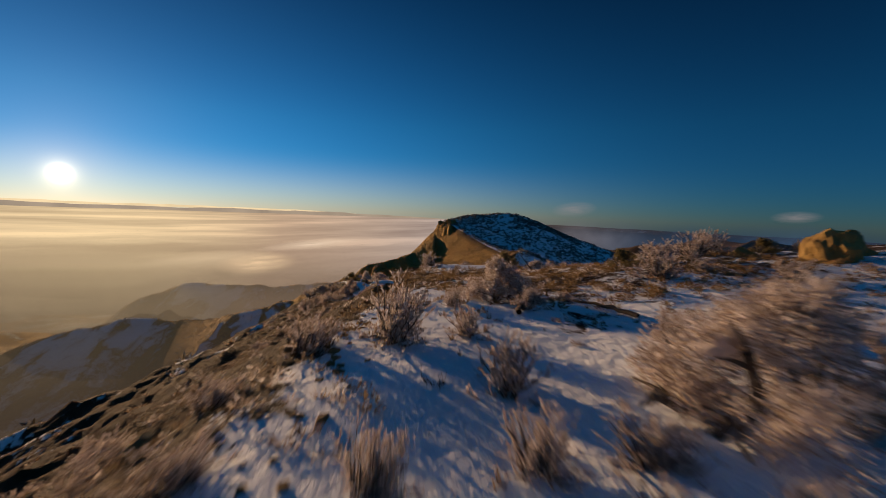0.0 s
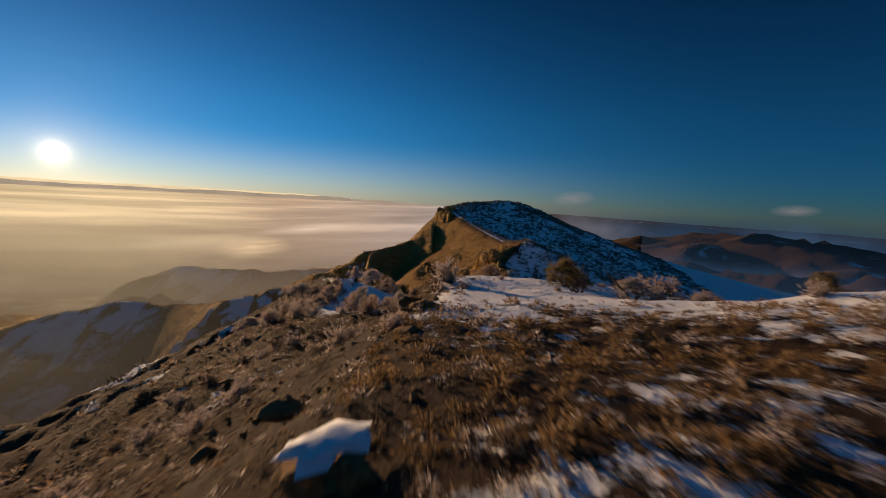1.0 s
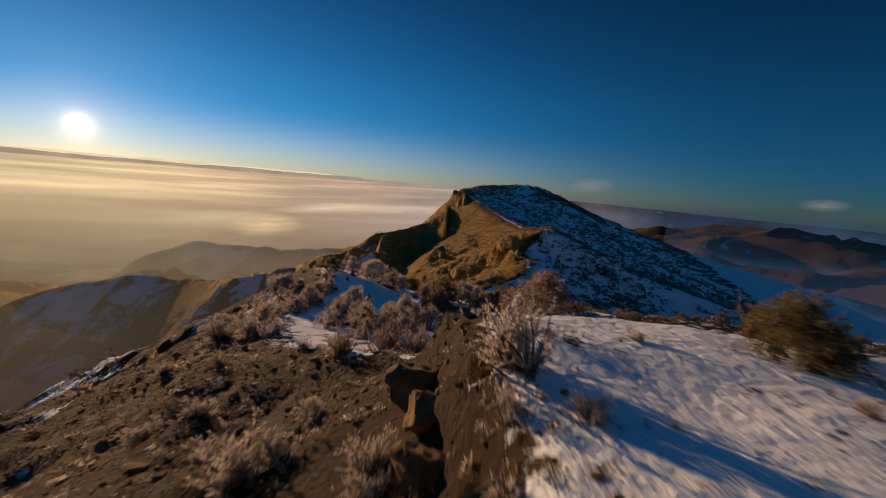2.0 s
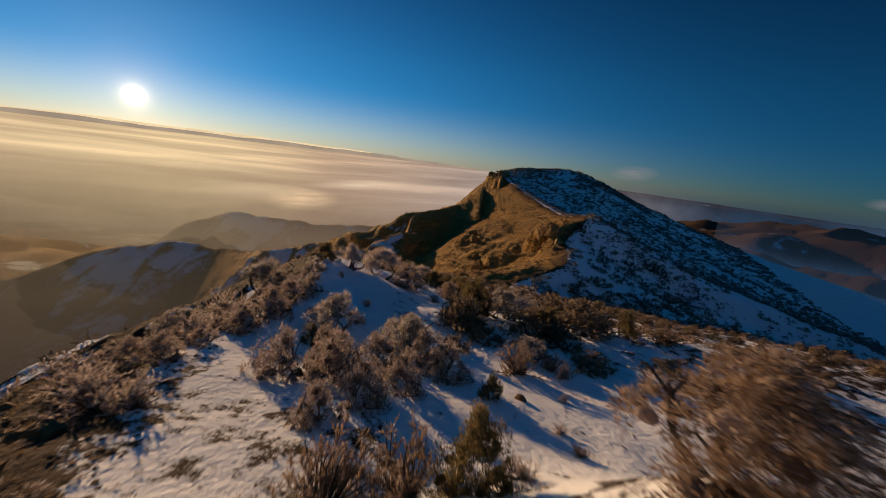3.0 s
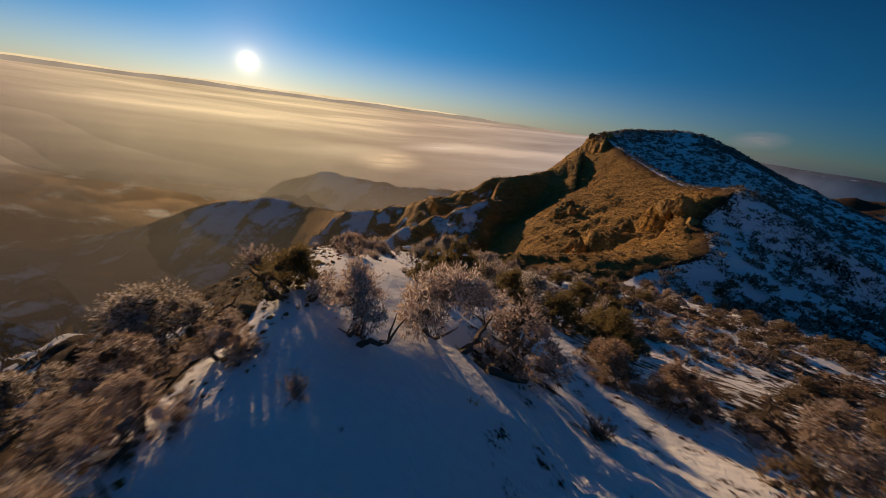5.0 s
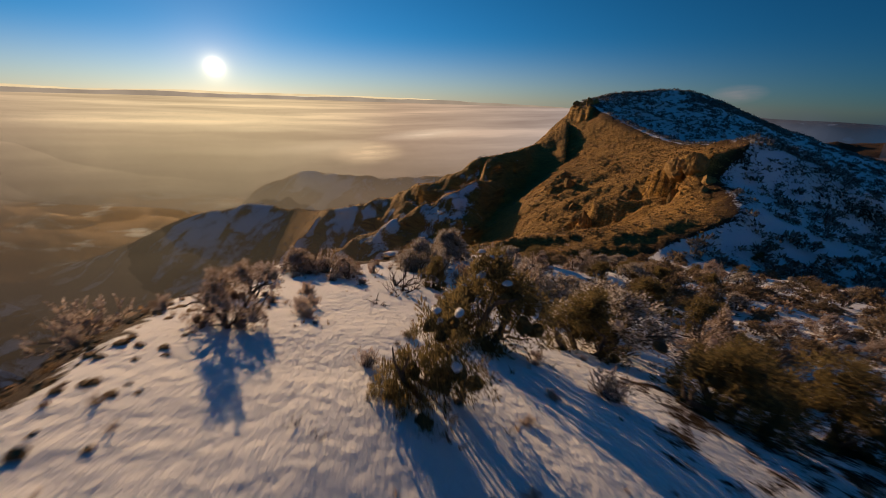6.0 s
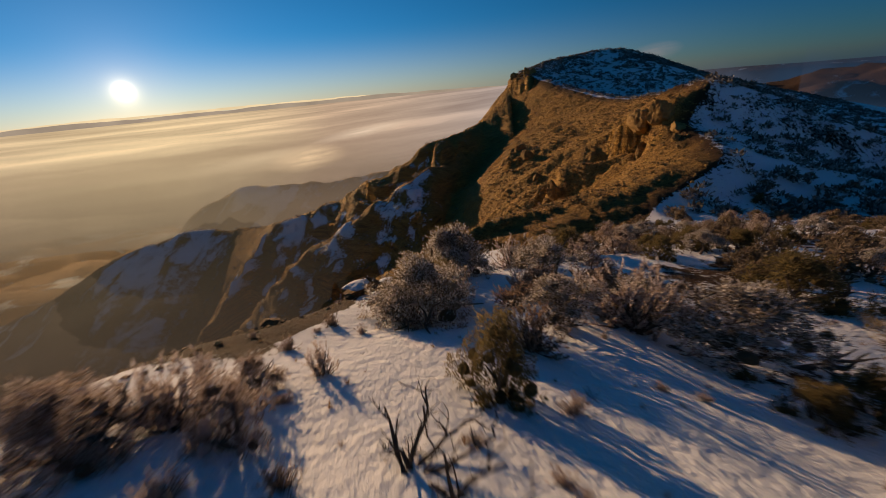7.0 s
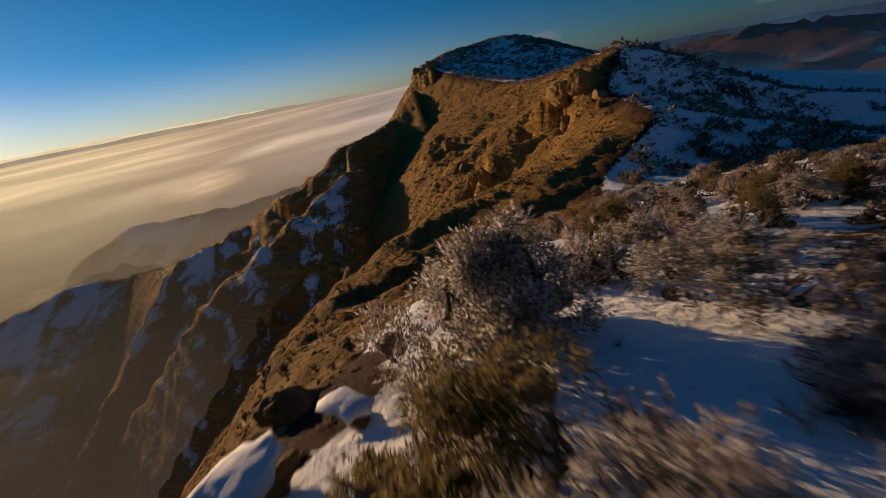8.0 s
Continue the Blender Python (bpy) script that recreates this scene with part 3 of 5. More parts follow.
def polar_sheet(name, material, rows, az0, az1, wave, label, na=140):
    """A sheet round the ridge from rows of (distance, height), swelling gently."""
    a = np.radians(np.linspace(az0, az1, na + 1))
    R = np.array([r[0] for r in rows])[:, None] + 0 * a
    X, Y = R * np.sin(a), R * np.cos(a)
    Z = np.array([r[1] for r in rows])[:, None] + fbm(X, Y, 420, 4, 121) * np.array([wave(r[0]) for r in rows])[:, None]
    verts = np.stack([X, Y, Z], -1).reshape(-1, 3)
    nr = len(rows) - 1
    i = np.arange(nr * (na + 1)).reshape(nr, na + 1)[:, :-1].ravel()
    faces = np.stack([i, i + 1, i + na + 2, i + na + 1], -1)
    me = bpy.data.meshes.new(name)
    me.from_pydata(verts.tolist(), [], faces.tolist())
    me.polygons.foreach_set("use_smooth", np.ones(len(faces), bool))
    me.materials.append(material)
    return tagged(new(name, me), label, "fog", kind="structure")


def spread(r0, r1, z0, z1, n=80):
    return [(r0 * (r1 / r0) ** (k / n), z0 + (z1 - z0) * ((r0 * (r1 / r0) ** (k / n) - r0) / (r1 - r0)) ** 0.8) for k in range(n + 1)]


# the sea of fog glows by itself; its golden light is emission
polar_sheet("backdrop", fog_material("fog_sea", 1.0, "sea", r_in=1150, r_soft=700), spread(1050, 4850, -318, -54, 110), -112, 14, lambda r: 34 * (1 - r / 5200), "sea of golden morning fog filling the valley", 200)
# thin glowing sheets painted as mist over the foothills, the higher the farther off
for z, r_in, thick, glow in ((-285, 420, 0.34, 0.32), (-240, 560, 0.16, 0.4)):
    polar_sheet("backdrop", fog_material("mist_glow_sheet", glow, "veil", 0.35 * thick, thick, r_in=r_in, r_soft=500), spread(r_in - 120, 3300, z, z - 10, 50), -112, 12, lambda r: 22, "thin glowing sheet painted as golden mist over the foothills", 120)


def haze_glow_sheet(y0, x0, x1, top, base, thick, glow):
    """A standing glowing sheet that paints haze along the foothill ridges, thinning out upwards and towards the main
    ridge.
    """
    v, f_ = [], []
    for k in range(61):
        x = x0 + (x1 - x0) * k / 60
        for j in range(12):
            v.append((x, y0 + 40 * math.sin(k * 0.21) + 6 * j, base - 60 + (top + 60 - base + 60) * j / 11))
    for k in range(60):
        for j in range(11):
            q = 12 * k + j
            f_.append((q, q + 12, q + 13, q + 1))
    me = bpy.data.meshes.new("haze_glow_sheet")
    me.from_pydata(v, [], f_)
    me.polygons.foreach_set("use_smooth", np.ones(len(f_), bool))
    me.materials.append(fog_material("haze_glow_sheet", glow, "bank", 0.0, thick, base, top, x_out=(x1 - 5, x1 - 110)))
    return tagged(new("backdrop", me), "glowing sheet painted as golden haze between the foothills and the fog", "fog", kind="structure")


# glowing sheets added to paint distance haze over the foothills
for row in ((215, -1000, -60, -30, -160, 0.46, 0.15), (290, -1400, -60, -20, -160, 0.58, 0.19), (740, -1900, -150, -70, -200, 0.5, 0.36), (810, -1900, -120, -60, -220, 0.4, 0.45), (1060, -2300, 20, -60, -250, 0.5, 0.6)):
    haze_glow_sheet(*row)
# a glowing sheet paints blue haze over the far hills
polar_sheet("backdrop", fog_material("hill_haze_glow", 0.75, "bank", 0.0, 0.7, -160, 20), [(640 + 10 * k, -460 + k * 70) for k in range(8)], 26, 100, lambda r: 0, "glowing sheet painted as blue morning haze before the far hills", 60)
# glowing sheets behind the mesa: painted distance haze, then the valley's fog
polar_sheet("backdrop", fog_material("far_haze_glow", 0.6, "bank", 0.0, 0.85, -160, 40), [(3300 + 30 * k, -460 + k * 90) for k in range(7)], 8, 80, lambda r: 0, "glowing sheet painted as blue distance haze before the far plateau", 60)
polar_sheet("backdrop", fog_material("far_fog_glow", 1.6, "bank", 0.0, 0.8, -220, -120), [(1500 + 30 * k, -460 + k * 70) for k in range(7)], 8, 60, lambda r: 0, "glowing sheet painted as pale blue haze lying in the far valley", 60)


def plain_glow(name, colour):
    m = bpy.data.materials.new(name)
    m.use_nodes = True
    nt = m.node_tree
    nt.nodes.remove(nt.nodes["Principled BSDF"])
    em = nt.nodes.new("ShaderNodeEmission")
    pos = nt.nodes.new("ShaderNodeNewGeometry").outputs["Position"]
    n = noise_node(nt, 0.004, 4, 0.5, pos)
    nt.links.new(mix(nt, n, tuple(c * 0.7 for c in colour), tuple(c * 1.3 for c in colour)), em.inputs["Color"])
    nt.links.new(em.outputs[0], nt.nodes["Material Output"].inputs["Surface"])
    return m


def cloud_bank(material, r, z0, z1, az0, az1, ragged, seed, label):
    """A long low bank of cloud on the horizon, thinning out at both ends."""
    n = 300
    v, f_ = [], []
    for k in range(n + 1):
        u = k / n
        a = radians(az0 + (az1 - az0) * u)
        x, y = r * math.sin(a), r * math.cos(a)
        taper = min(1, 6 * u, 6 * (1 - u))
        t = z0 + (z1 - z0) * taper * (1 + ragged * float(fbm(np.array([k * 1.0]), np.array([0.0]), 22, 4, seed)[0]))
        v += [(x, y, z0), (x, y, t), (x * 1.01, y * 1.01, t), (x * 1.01, y * 1.01, z0)]
        if k:
            q = 4 * k
            for i in range(3):
                f_.append((q - 4 + i, q + i, q + i + 1, q - 3 + i))
    me = bpy.data.meshes.new("cloud_bank")
    me.from_pydata(v, [], f_)
    me.materials.append(material)
    return tagged(new("backdrop", me), label, "cloud", kind="structure")


# two glow colours paint the clouds' shaded body and their sunlit rim
cloud_bank(plain_glow("cloud_shade", (0.4, 0.31, 0.23)), 4780, -64, -22, -80, 4, 0.5, 131, "low grey cloud bank on the horizon")
cloud_bank(plain_glow("cloud_rim_glow", (0.95, 0.72, 0.42)), 4860, -26, -6, -78, -12, 0.8, 133, "glowing strip painted as the sunlit upper rim of the horizon clouds")


def wisp(az, el, long_, tall, turn, seed, r=4600, colour=(0.5, 0.42, 0.42), glow=0.7, dense=0.9, label="thin pink wisp of high cloud"):
    """A thin wisp of high cloud far off, its sunlit tint put into the glow."""
    m = bpy.data.materials.new("cirrus")
    m.use_nodes = True
    nt = m.node_tree
    nt.nodes.remove(nt.nodes["Principled BSDF"])
    co = nt.nodes.new("ShaderNodeTexCoord").outputs["Generated"]
    mp = node(nt, "ShaderNodeMapping"); mp.inputs["Scale"].default_value = (3, 9, 1); mp.inputs["Location"].default_value = (seed, 0, 0)
    nt.links.new(co, mp.inputs["Vector"])
    n = noise_node(nt, 1.0, 5, 0.6, mp.outputs[0])
    g = node(nt, "ShaderNodeTexGradient", gradient_type="SPHERICAL")
    mp2 = node(nt, "ShaderNodeMapping"); mp2.inputs["Location"].default_value = (-1, -1, 0); mp2.inputs["Scale"].default_value = (2, 2, 0)
    nt.links.new(co, mp2.inputs["Vector"]); nt.links.new(mp2.outputs[0], g.inputs[0])
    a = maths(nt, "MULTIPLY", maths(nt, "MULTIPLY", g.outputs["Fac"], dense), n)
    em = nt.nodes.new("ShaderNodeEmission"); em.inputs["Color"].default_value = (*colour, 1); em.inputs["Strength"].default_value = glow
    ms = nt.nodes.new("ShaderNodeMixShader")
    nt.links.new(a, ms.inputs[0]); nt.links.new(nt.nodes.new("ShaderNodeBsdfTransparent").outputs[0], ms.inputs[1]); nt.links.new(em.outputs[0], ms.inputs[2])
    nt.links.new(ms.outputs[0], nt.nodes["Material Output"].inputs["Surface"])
    me = bpy.data.meshes.new("cirrus")
    v, f_ = [], []
    for i in range(9):
        for j in range(5):
            v.append(((i / 8 - .5) * long_, (j / 4 - .5) * tall, math.sin(i * .8 + j) * 4))
    for i in range(8):
        for j in range(4):
            q = 5 * i + j
            f_.append((q, q + 5, q + 6, q + 1))
    me.from_pydata(v, [], f_)
    me.materials.append(m)
    ob = tagged(new("backdrop", me), label, "cloud", kind="structure")
    a_, e_ = radians(az), radians(el)
    place = Vector((r * math.sin(a_) * math.cos(e_), r * math.cos(a_) * math.cos(e_), r * math.sin(e_)))
    ob.matrix_world = look(place, place * 2, turn)
    return ob


wisp(17.8, 1.35, 480, 170, 6, 3.0)
wisp(41, 1.1, 360, 110, 3, 7.0)
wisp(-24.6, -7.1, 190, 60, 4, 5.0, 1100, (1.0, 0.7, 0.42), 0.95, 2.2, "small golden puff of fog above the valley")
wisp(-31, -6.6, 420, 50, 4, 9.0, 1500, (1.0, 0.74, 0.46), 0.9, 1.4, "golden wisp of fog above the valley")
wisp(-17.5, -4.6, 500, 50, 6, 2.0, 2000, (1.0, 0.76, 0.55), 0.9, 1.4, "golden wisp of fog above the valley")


# ---- plants ----
def part(name, mesh, parent=None, label=""):
    """Links a finished mesh as one object under a thing or a part."""
    ob = new(name, mesh)
    if parent:
        ob.parent = parent
    return tagged(ob, label)


class Shape:
    """Collects vertices and faces of one mesh."""

    def __init__(self):
        self.v, self.f = [], []

    def stick(self, points, r0, r1, sides=4, grown_from=None):
        """A tapered limb along a line of points, grown from a vertex of another limb. Returns its first vertex."""
        base = len(self.v)
        if grown_from is not None:
            self.f.append((grown_from, base, base + 1))
        n = len(points)
        for i, p in enumerate(points):
            d = (points[min(i + 1, n - 1)] - points[max(i - 1, 0)]).normalized()
            a = d.orthogonal().normalized()
            b_ = d.cross(a)
            r = r0 + (r1 - r0) * i / (n - 1)
            for k in range(sides):
                w = 2 * math.pi * k / sides
                self.v.append(p + (a * math.cos(w) + b_ * math.sin(w)) * r)
        for i in range(n - 1):
            for k in range(sides):
                q = base + i * sides
                self.f.append((q + k, q + (k + 1) % sides, q + sides + (k + 1) % sides, q + sides + k))
        return base

    def blade(self, p, d, length, width, rnd):
        """A narrow leaf or spray, folded along its middle."""
        side = d.cross(Vector((rnd.uniform(-1, 1), rnd.uniform(-1, 1), rnd.uniform(-1, 1))))
        if side.length < 1e-4:
            return
        side = side.normalized() * width * 0.5
        q = len(self.v)
        self.v += [p + side, p + d * length, p - side]
        self.f.append((q, q + 1, q + 2))

    def blob(self, c, rx, ry, rz, rnd, n=6, rings=3):
        """A lumpy closed cushion, flat below."""
        q = len(self.v)
        self.v.append(c + Vector((0, 0, rz)))
        for i in range(1, rings + 1):
            w = i / rings * math.pi * 0.56
            for k in range(n):
                a = 2 * math.pi * (k + 0.5 * (i % 2)) / n
                j = rnd.uniform(0.8, 1.2)
                self.v.append(c + Vector((math.cos(a) * math.sin(w) * rx * j, math.sin(a) * math.sin(w) * ry * j, math.cos(w) * rz * rnd.uniform(0.85, 1.1))))
        for k in range(n):
            self.f.append((q, q + 1 + k, q + 1 + (k + 1) % n))
        for i in range(rings - 1):
            b_ = q + 1 + i * n
            for k in range(n):
                self.f.append((b_ + k, b_ + n + k, b_ + n + (k + 1) % n, b_ + (k + 1) % n))
        self.f.append(tuple(q + 1 + (rings - 1) * n + k for k in range(n)))

    def fit(self, *others):
        """Scales this crown and its wood to radius 1 and height 1."""
        a = np.array([tuple(q) for q in self.v])
        r = np.percentile(np.hypot(a[:, 0], a[:, 1]), 94)
        h = np.percentile(a[:, 2], 98)
        for sh in (self, *others):
            sh.v = [Vector((q[0] / r, q[1] / r, q[2] / h)) for q in sh.v]

    def mesh(self, name, material, smooth=False):
        me = bpy.data.meshes.new(name)
        me.from_pydata([tuple(p) for p in self.v], [], self.f)
        if smooth:
            me.polygons.foreach_set("use_smooth", np.ones(len(me.polygons), bool))
        me.materials.append(material)
        return me


def aim(rnd, up):
    """A random way, leaning upwards."""
    a, e = rnd.uniform(0, 2 * math.pi), math.asin(min(1, max(-1, rnd.uniform(up, 1))))
    return Vector((math.cos(a) * math.cos(e), math.sin(a) * math.cos(e), math.sin(e)))


def bent(p, d, length, steps, bend, rnd):
    pts = [p.copy()]
    for _ in range(steps):
        d = (d + Vector((rnd.gauss(0, bend), rnd.gauss(0, bend), rnd.gauss(0, bend)))).normalized()
        pts.append(pts[-1] + d * length / steps)
    return pts, d


def make_sage(seed, name, stems, leaves, material, label, category):
    """A low shrub of radius 1 and height about 1: woody stems that fan out, with feathery frosted twigs."""
    rnd = random.Random(seed)
    wood, leaf = Shape(), Shape()
    lobes = [(rnd.uniform(0, 2 * math.pi), rnd.uniform(0.25, 0.6)) for _ in range(5)]
    first = None
    for _ in range(stems):
        a, reach = rnd.choice(lobes)
        a += rnd.gauss(0, 0.5)
        lean = min(1.35, abs(rnd.gauss(0.35, 0.55)) + reach * 0.5)
        d = Vector((math.cos(a) * math.sin(lean), math.sin(a) * math.sin(lean), math.cos(lean)))
        p = Vector((rnd.gauss(0, .1), rnd.gauss(0, .1), -0.06))
        length = rnd.uniform(0.55, 0.95)
        pts, d2 = bent(p, d, length, 3, 0.16, rnd)
        base = wood.stick(pts, 0.028, 0.008, 3, first)
        first = base if first is None else first
        for _ in range(6):
            q = pts[rnd.randint(1, 3)]
            tw, d3 = bent(q, (d2 + aim(rnd, -0.3) * 0.85).normalized(), rnd.uniform(0.12, 0.32), 1, 0.25, rnd)
            leaf.blade(tw[0], d3, (tw[1] - tw[0]).length, 0.012, rnd)
            for _ in range(leaves):
                k = rnd.random()
                at = tw[0].lerp(tw[-1], k)
                leaf.blade(at, (d3 + aim(rnd, -0.6) * 0.9).normalized(), rnd.uniform(0.035, 0.095), rnd.uniform(0.015, 0.03), rnd)
    leaf.fit(wood)
    ob = part(name, None)
    part("woody_base", wood.mesh("woody_base", BARK), ob, "thin dark woody stems")
    part("foliage", leaf.mesh("foliage", material), ob)
    return tagged(ob, label, category)


def make_juniper(seed, name, clumps, blades, material, label, open_crown=False, snowy=0, size=(0.028, 0.07), broad=0.026):
    """A small bushy tree of radius 1 and height about 1.5: twisted limbs and a crown of many needle sprays."""
    rnd = random.Random(seed)
    wood, leaf, caps = Shape(), Shape(), []
    tips, first = [], None
    n_limbs = rnd.randint(4, 6) if clumps > 100 else 3
    for i in range(n_limbs):
        a = 2 * math.pi * (i + rnd.uniform(-.3, .3)) / n_limbs
        lean = rnd.uniform(0.35, 1.1)
        d = Vector((math.cos(a) * math.sin(lean), math.sin(a) * math.sin(lean), math.cos(lean)))
        pts, d2 = bent(Vector((rnd.gauss(0, .06), rnd.gauss(0, .06), -0.15)), d, rnd.uniform(0.6, 0.95), 5, 0.3, rnd)
        base = wood.stick(pts, 0.075, 0.025, 5, first)
        first = base if first is None else first
        for _ in range(4 if clumps > 100 else 2):
            k = rnd.randint(2, 5)
            tw, d3 = bent(pts[k], (d2 + aim(rnd, -0.2) * 0.9).normalized(), rnd.uniform(0.25, 0.5), 3, 0.3, rnd)
            wood.stick(tw, 0.026, 0.007, 4, base + 5 * k)
            tips.append(tw[-1])
    # the crown is a heap of rounded lobes, each a shell of needle clumps
    lobes = []
    for count, z0, z1, out0, out1, r0, r1 in ((10, .07, .3, .4, .74, .22, .36), (6, .42, .6, .12, .46, .24, .36), (3, .68, .84, 0, .22, .18, .28)):
        for _ in range(count):
            a, q = rnd.uniform(0, 2 * math.pi), rnd.uniform(out0, out1)
            z = rnd.uniform(z0, z1)
            if open_crown:
                z, q = 0.42 + z * 0.6, q * 0.95
            lobes.append((Vector((math.cos(a) * q, math.sin(a) * q, z)), rnd.uniform(r0, r1) * (0.8 if open_crown else 1)))
    for c, r in lobes:
        leaf.blob(c + Vector((0, 0, r * .05)), r * .34, r * .34, r * .3, rnd, *((7, 4) if clumps > 100 else (6, 3)))
    for _ in range(clumps):
        base, size_r = rnd.choice(lobes)
        out = aim(rnd, -0.5)
        c = base + out * size_r * rnd.uniform(0.6, 1.02)
        c.z = max(0.06, c.z)
        cs = rnd.uniform(0.06, 0.13)
        for _ in range(blades):
            w = aim(rnd, -1)
            leaf.blade(c + w * cs * rnd.uniform(0.2, 1.0), (w + out * 0.45 + Vector((0, 0, 0.2))).normalized(), rnd.uniform(size[0], size[1]), rnd.uniform(broad * 0.5, broad), rnd)
    for c, r in sorted(lobes, key=lambda q: -q[0].z)[:snowy]:
        cap = Shape()
        w = aim(rnd, 0.75)
        cap.blob(c + w * r * 0.72, r * rnd.uniform(.24, .42), r * rnd.uniform(.16, .3), r * rnd.uniform(.08, .13), rnd, 9, 4)
        caps.append(cap)
    leaf.fit(wood, *caps)
    ob = part(name, None)
    part("trunk", wood.mesh("trunk", BARK), ob, "twisted dark bark limbs")
    part("crown", leaf.mesh("crown", material), ob)
    for cap in caps:
        part("snow_cap", cap.mesh("snow_cap", SNOW, True), ob, "small cushions of fresh snow")
    return tagged(ob, label, "tree")


def make_snag(seed):
    """A dead shrub: bare, forked, crooked branches."""
    rnd = random.Random(seed)
    ob = part("dead_shrub", None)
    for i in range(6):
        wood = Shape()
        d = aim(rnd, 0.1)
        pts, d2 = bent(Vector((rnd.gauss(0, .05), rnd.gauss(0, .05), -0.1)), d, rnd.uniform(0.7, 1.2), 5, 0.28, rnd)
        wood.stick(pts, 0.045, 0.014, 4)
        for _ in range(6):
            q = pts[rnd.randint(1, 5)]
            tw, d3 = bent(q, (d2 + aim(rnd, -0.3)).normalized(), rnd.uniform(0.25, 0.6), 4, 0.32, rnd)
            wood.stick(tw, 0.016, 0.005, 3)
            for _ in range(2):
                t2, _d = bent(tw[rnd.randint(1, 3)], (d3 + aim(rnd, -0.3)).normalized(), rnd.uniform(0.1, 0.25), 2, 0.3, rnd)
                wood.stick(t2, 0.007, 0.003, 3)
        part("branch", wood.mesh("branch", DEADWOOD), ob)
    return tagged(ob, "bare dead shrub with crooked dark branches on snow", "dead shrub")


KINDS = {
    "s": [make_sage(10 + i, "sagebrush", 48, 25, SAGE, "frost-covered tan sagebrush on the snowy ridge", "shrub") for i in range(4)],
    "b": [make_sage(20 + i, "brown_shrub", 44, 20, BRUSH, "dry brown leafless shrub with frosted tips", "shrub") for i in range(3)],
    "j": [make_juniper(30 + i, "juniper", 260, 38, JUNIPER, "dark olive bushy juniper growing out of snow", False, 0) for i in range(3)],
    "k": [make_juniper(40 + i, "juniper", 260, 38, JUNIPER, "dark olive juniper with cushions of snow on top", False, 5) for i in range(2)],
    "f": [make_juniper(50 + i, "frosted_tree", 230, 40, SAGE, "small rounded tree white-pink with hoar frost", True, 0) for i in range(2)],
    "g": [make_juniper(60 + i, "gnarled_tree", 190, 40, FROSTED, "gnarled small tree with twisted limbs and frosted leaves", True, 0) for i in range(3)],
    "h": [make_juniper(70 + i, "frosted_juniper", 520, 56, FROSTED, "grey-green juniper rimed with frost at the cliff edge", False, 0, (0.022, 0.05), 0.022) for i in range(2)],
    "c": [make_juniper(90 + i, "frosted_bush", 190, 34, RIMED, "rounded leafy bush grey-brown with rime on snow", False, 0) for i in range(4)],
    "m": [make_juniper(100 + i, "scrub_oak", 84, 13, SCRUB_OAK, "rounded brown bush on the sheltered snowy flat", False, 0, (0.09, 0.2), 0.07) for i in range(4)],
    "n": [make_juniper(110 + i, "brown_bush", 300, 44, BRUSH, "dense brown twiggy bush with frosted tips", False, 0) for i in range(2)],
    "w": [make_juniper(120 + i, "frosted_shrub", 300, 44, SAGE, "dense rounded shrub white-tan with hoar frost", False, 0) for i in range(2)],
    "d": [make_snag(80 + i) for i in range(2)],
}
GROUPS = {"s": "sagebrush on the ridge", "b": "brown shrubs on the ridge", "j": "junipers on the ridge", "k": "snow-capped junipers", "f": "frosted trees on the crest", "g": "gnarled trees", "h": "frosted junipers", "d": "dead shrubs", "c": "frosted bushes", "m": "brown bushes on the flats", "n": "dense brown bushes", "w": "frosted shrubs on the plateau"}
COUNT = dict.fromkeys(KINDS, 0)
TAKEN = []


def plant(kind, x, y, radius, tall, rnd):
    """Stands one plant of that kind on the ground; the first few of a kind are the models themselves."""
    models = KINDS[kind]
    i = COUNT[kind]
    COUNT[kind] += 1
    ob = models[i % len(models)]
    m = pose(x, y, height(x, y) - 0.08 * tall, rnd.uniform(-4, 4), rnd.uniform(-4, 4), rnd.uniform(0, 360))
    if i >= len(models):
        ob = copy_thing(ob, m)
    ob.matrix_basis = m @ Matrix.Diagonal((radius, radius, tall, 1))
    ob["group"] = GROUPS[kind]
    TAKEN.append((x, y, radius))


def plant_all(rows, seed):
    rnd = random.Random(seed)
    for kind, x, y, radius, tall in rows:
        plant(kind, x, y, radius, tall, rnd)


PLATEAU = [
    ("s", -0.8, 4.2, 0.53, 0.72), ("s", 2.7, 4.7, 0.56, 0.75), ("s", 1.3, 4.8, 0.56, 0.76),
    ("w", 5.0, 5.9, 1.75, 2.0), ("d", -0.1, 6.9, 0.30, 0.60), ("s", 1.2, 6.9, 0.75, 1.01),
    ("s", -1.2, 9.6, 1.02, 1.37), ("s", 2.9, 13.2, 0.56, 0.76), ("s", 0.4, 13.3, 0.38, 0.51),
    ("s", 0.5, 14.4, 0.41, 0.55), ("w", 2.3, 15.1, 1.3, 1.6), ("j", 10.2, 23.2, 0.96, 1.15),
    ("s", 13.5, 24.5, 1.21, 1.38), ("s", 16.7, 26.7, 1.51, 1.51), ("s", 18.5, 28.4, 1.44, 1.73),
]
plant_all(PLATEAU, 0)
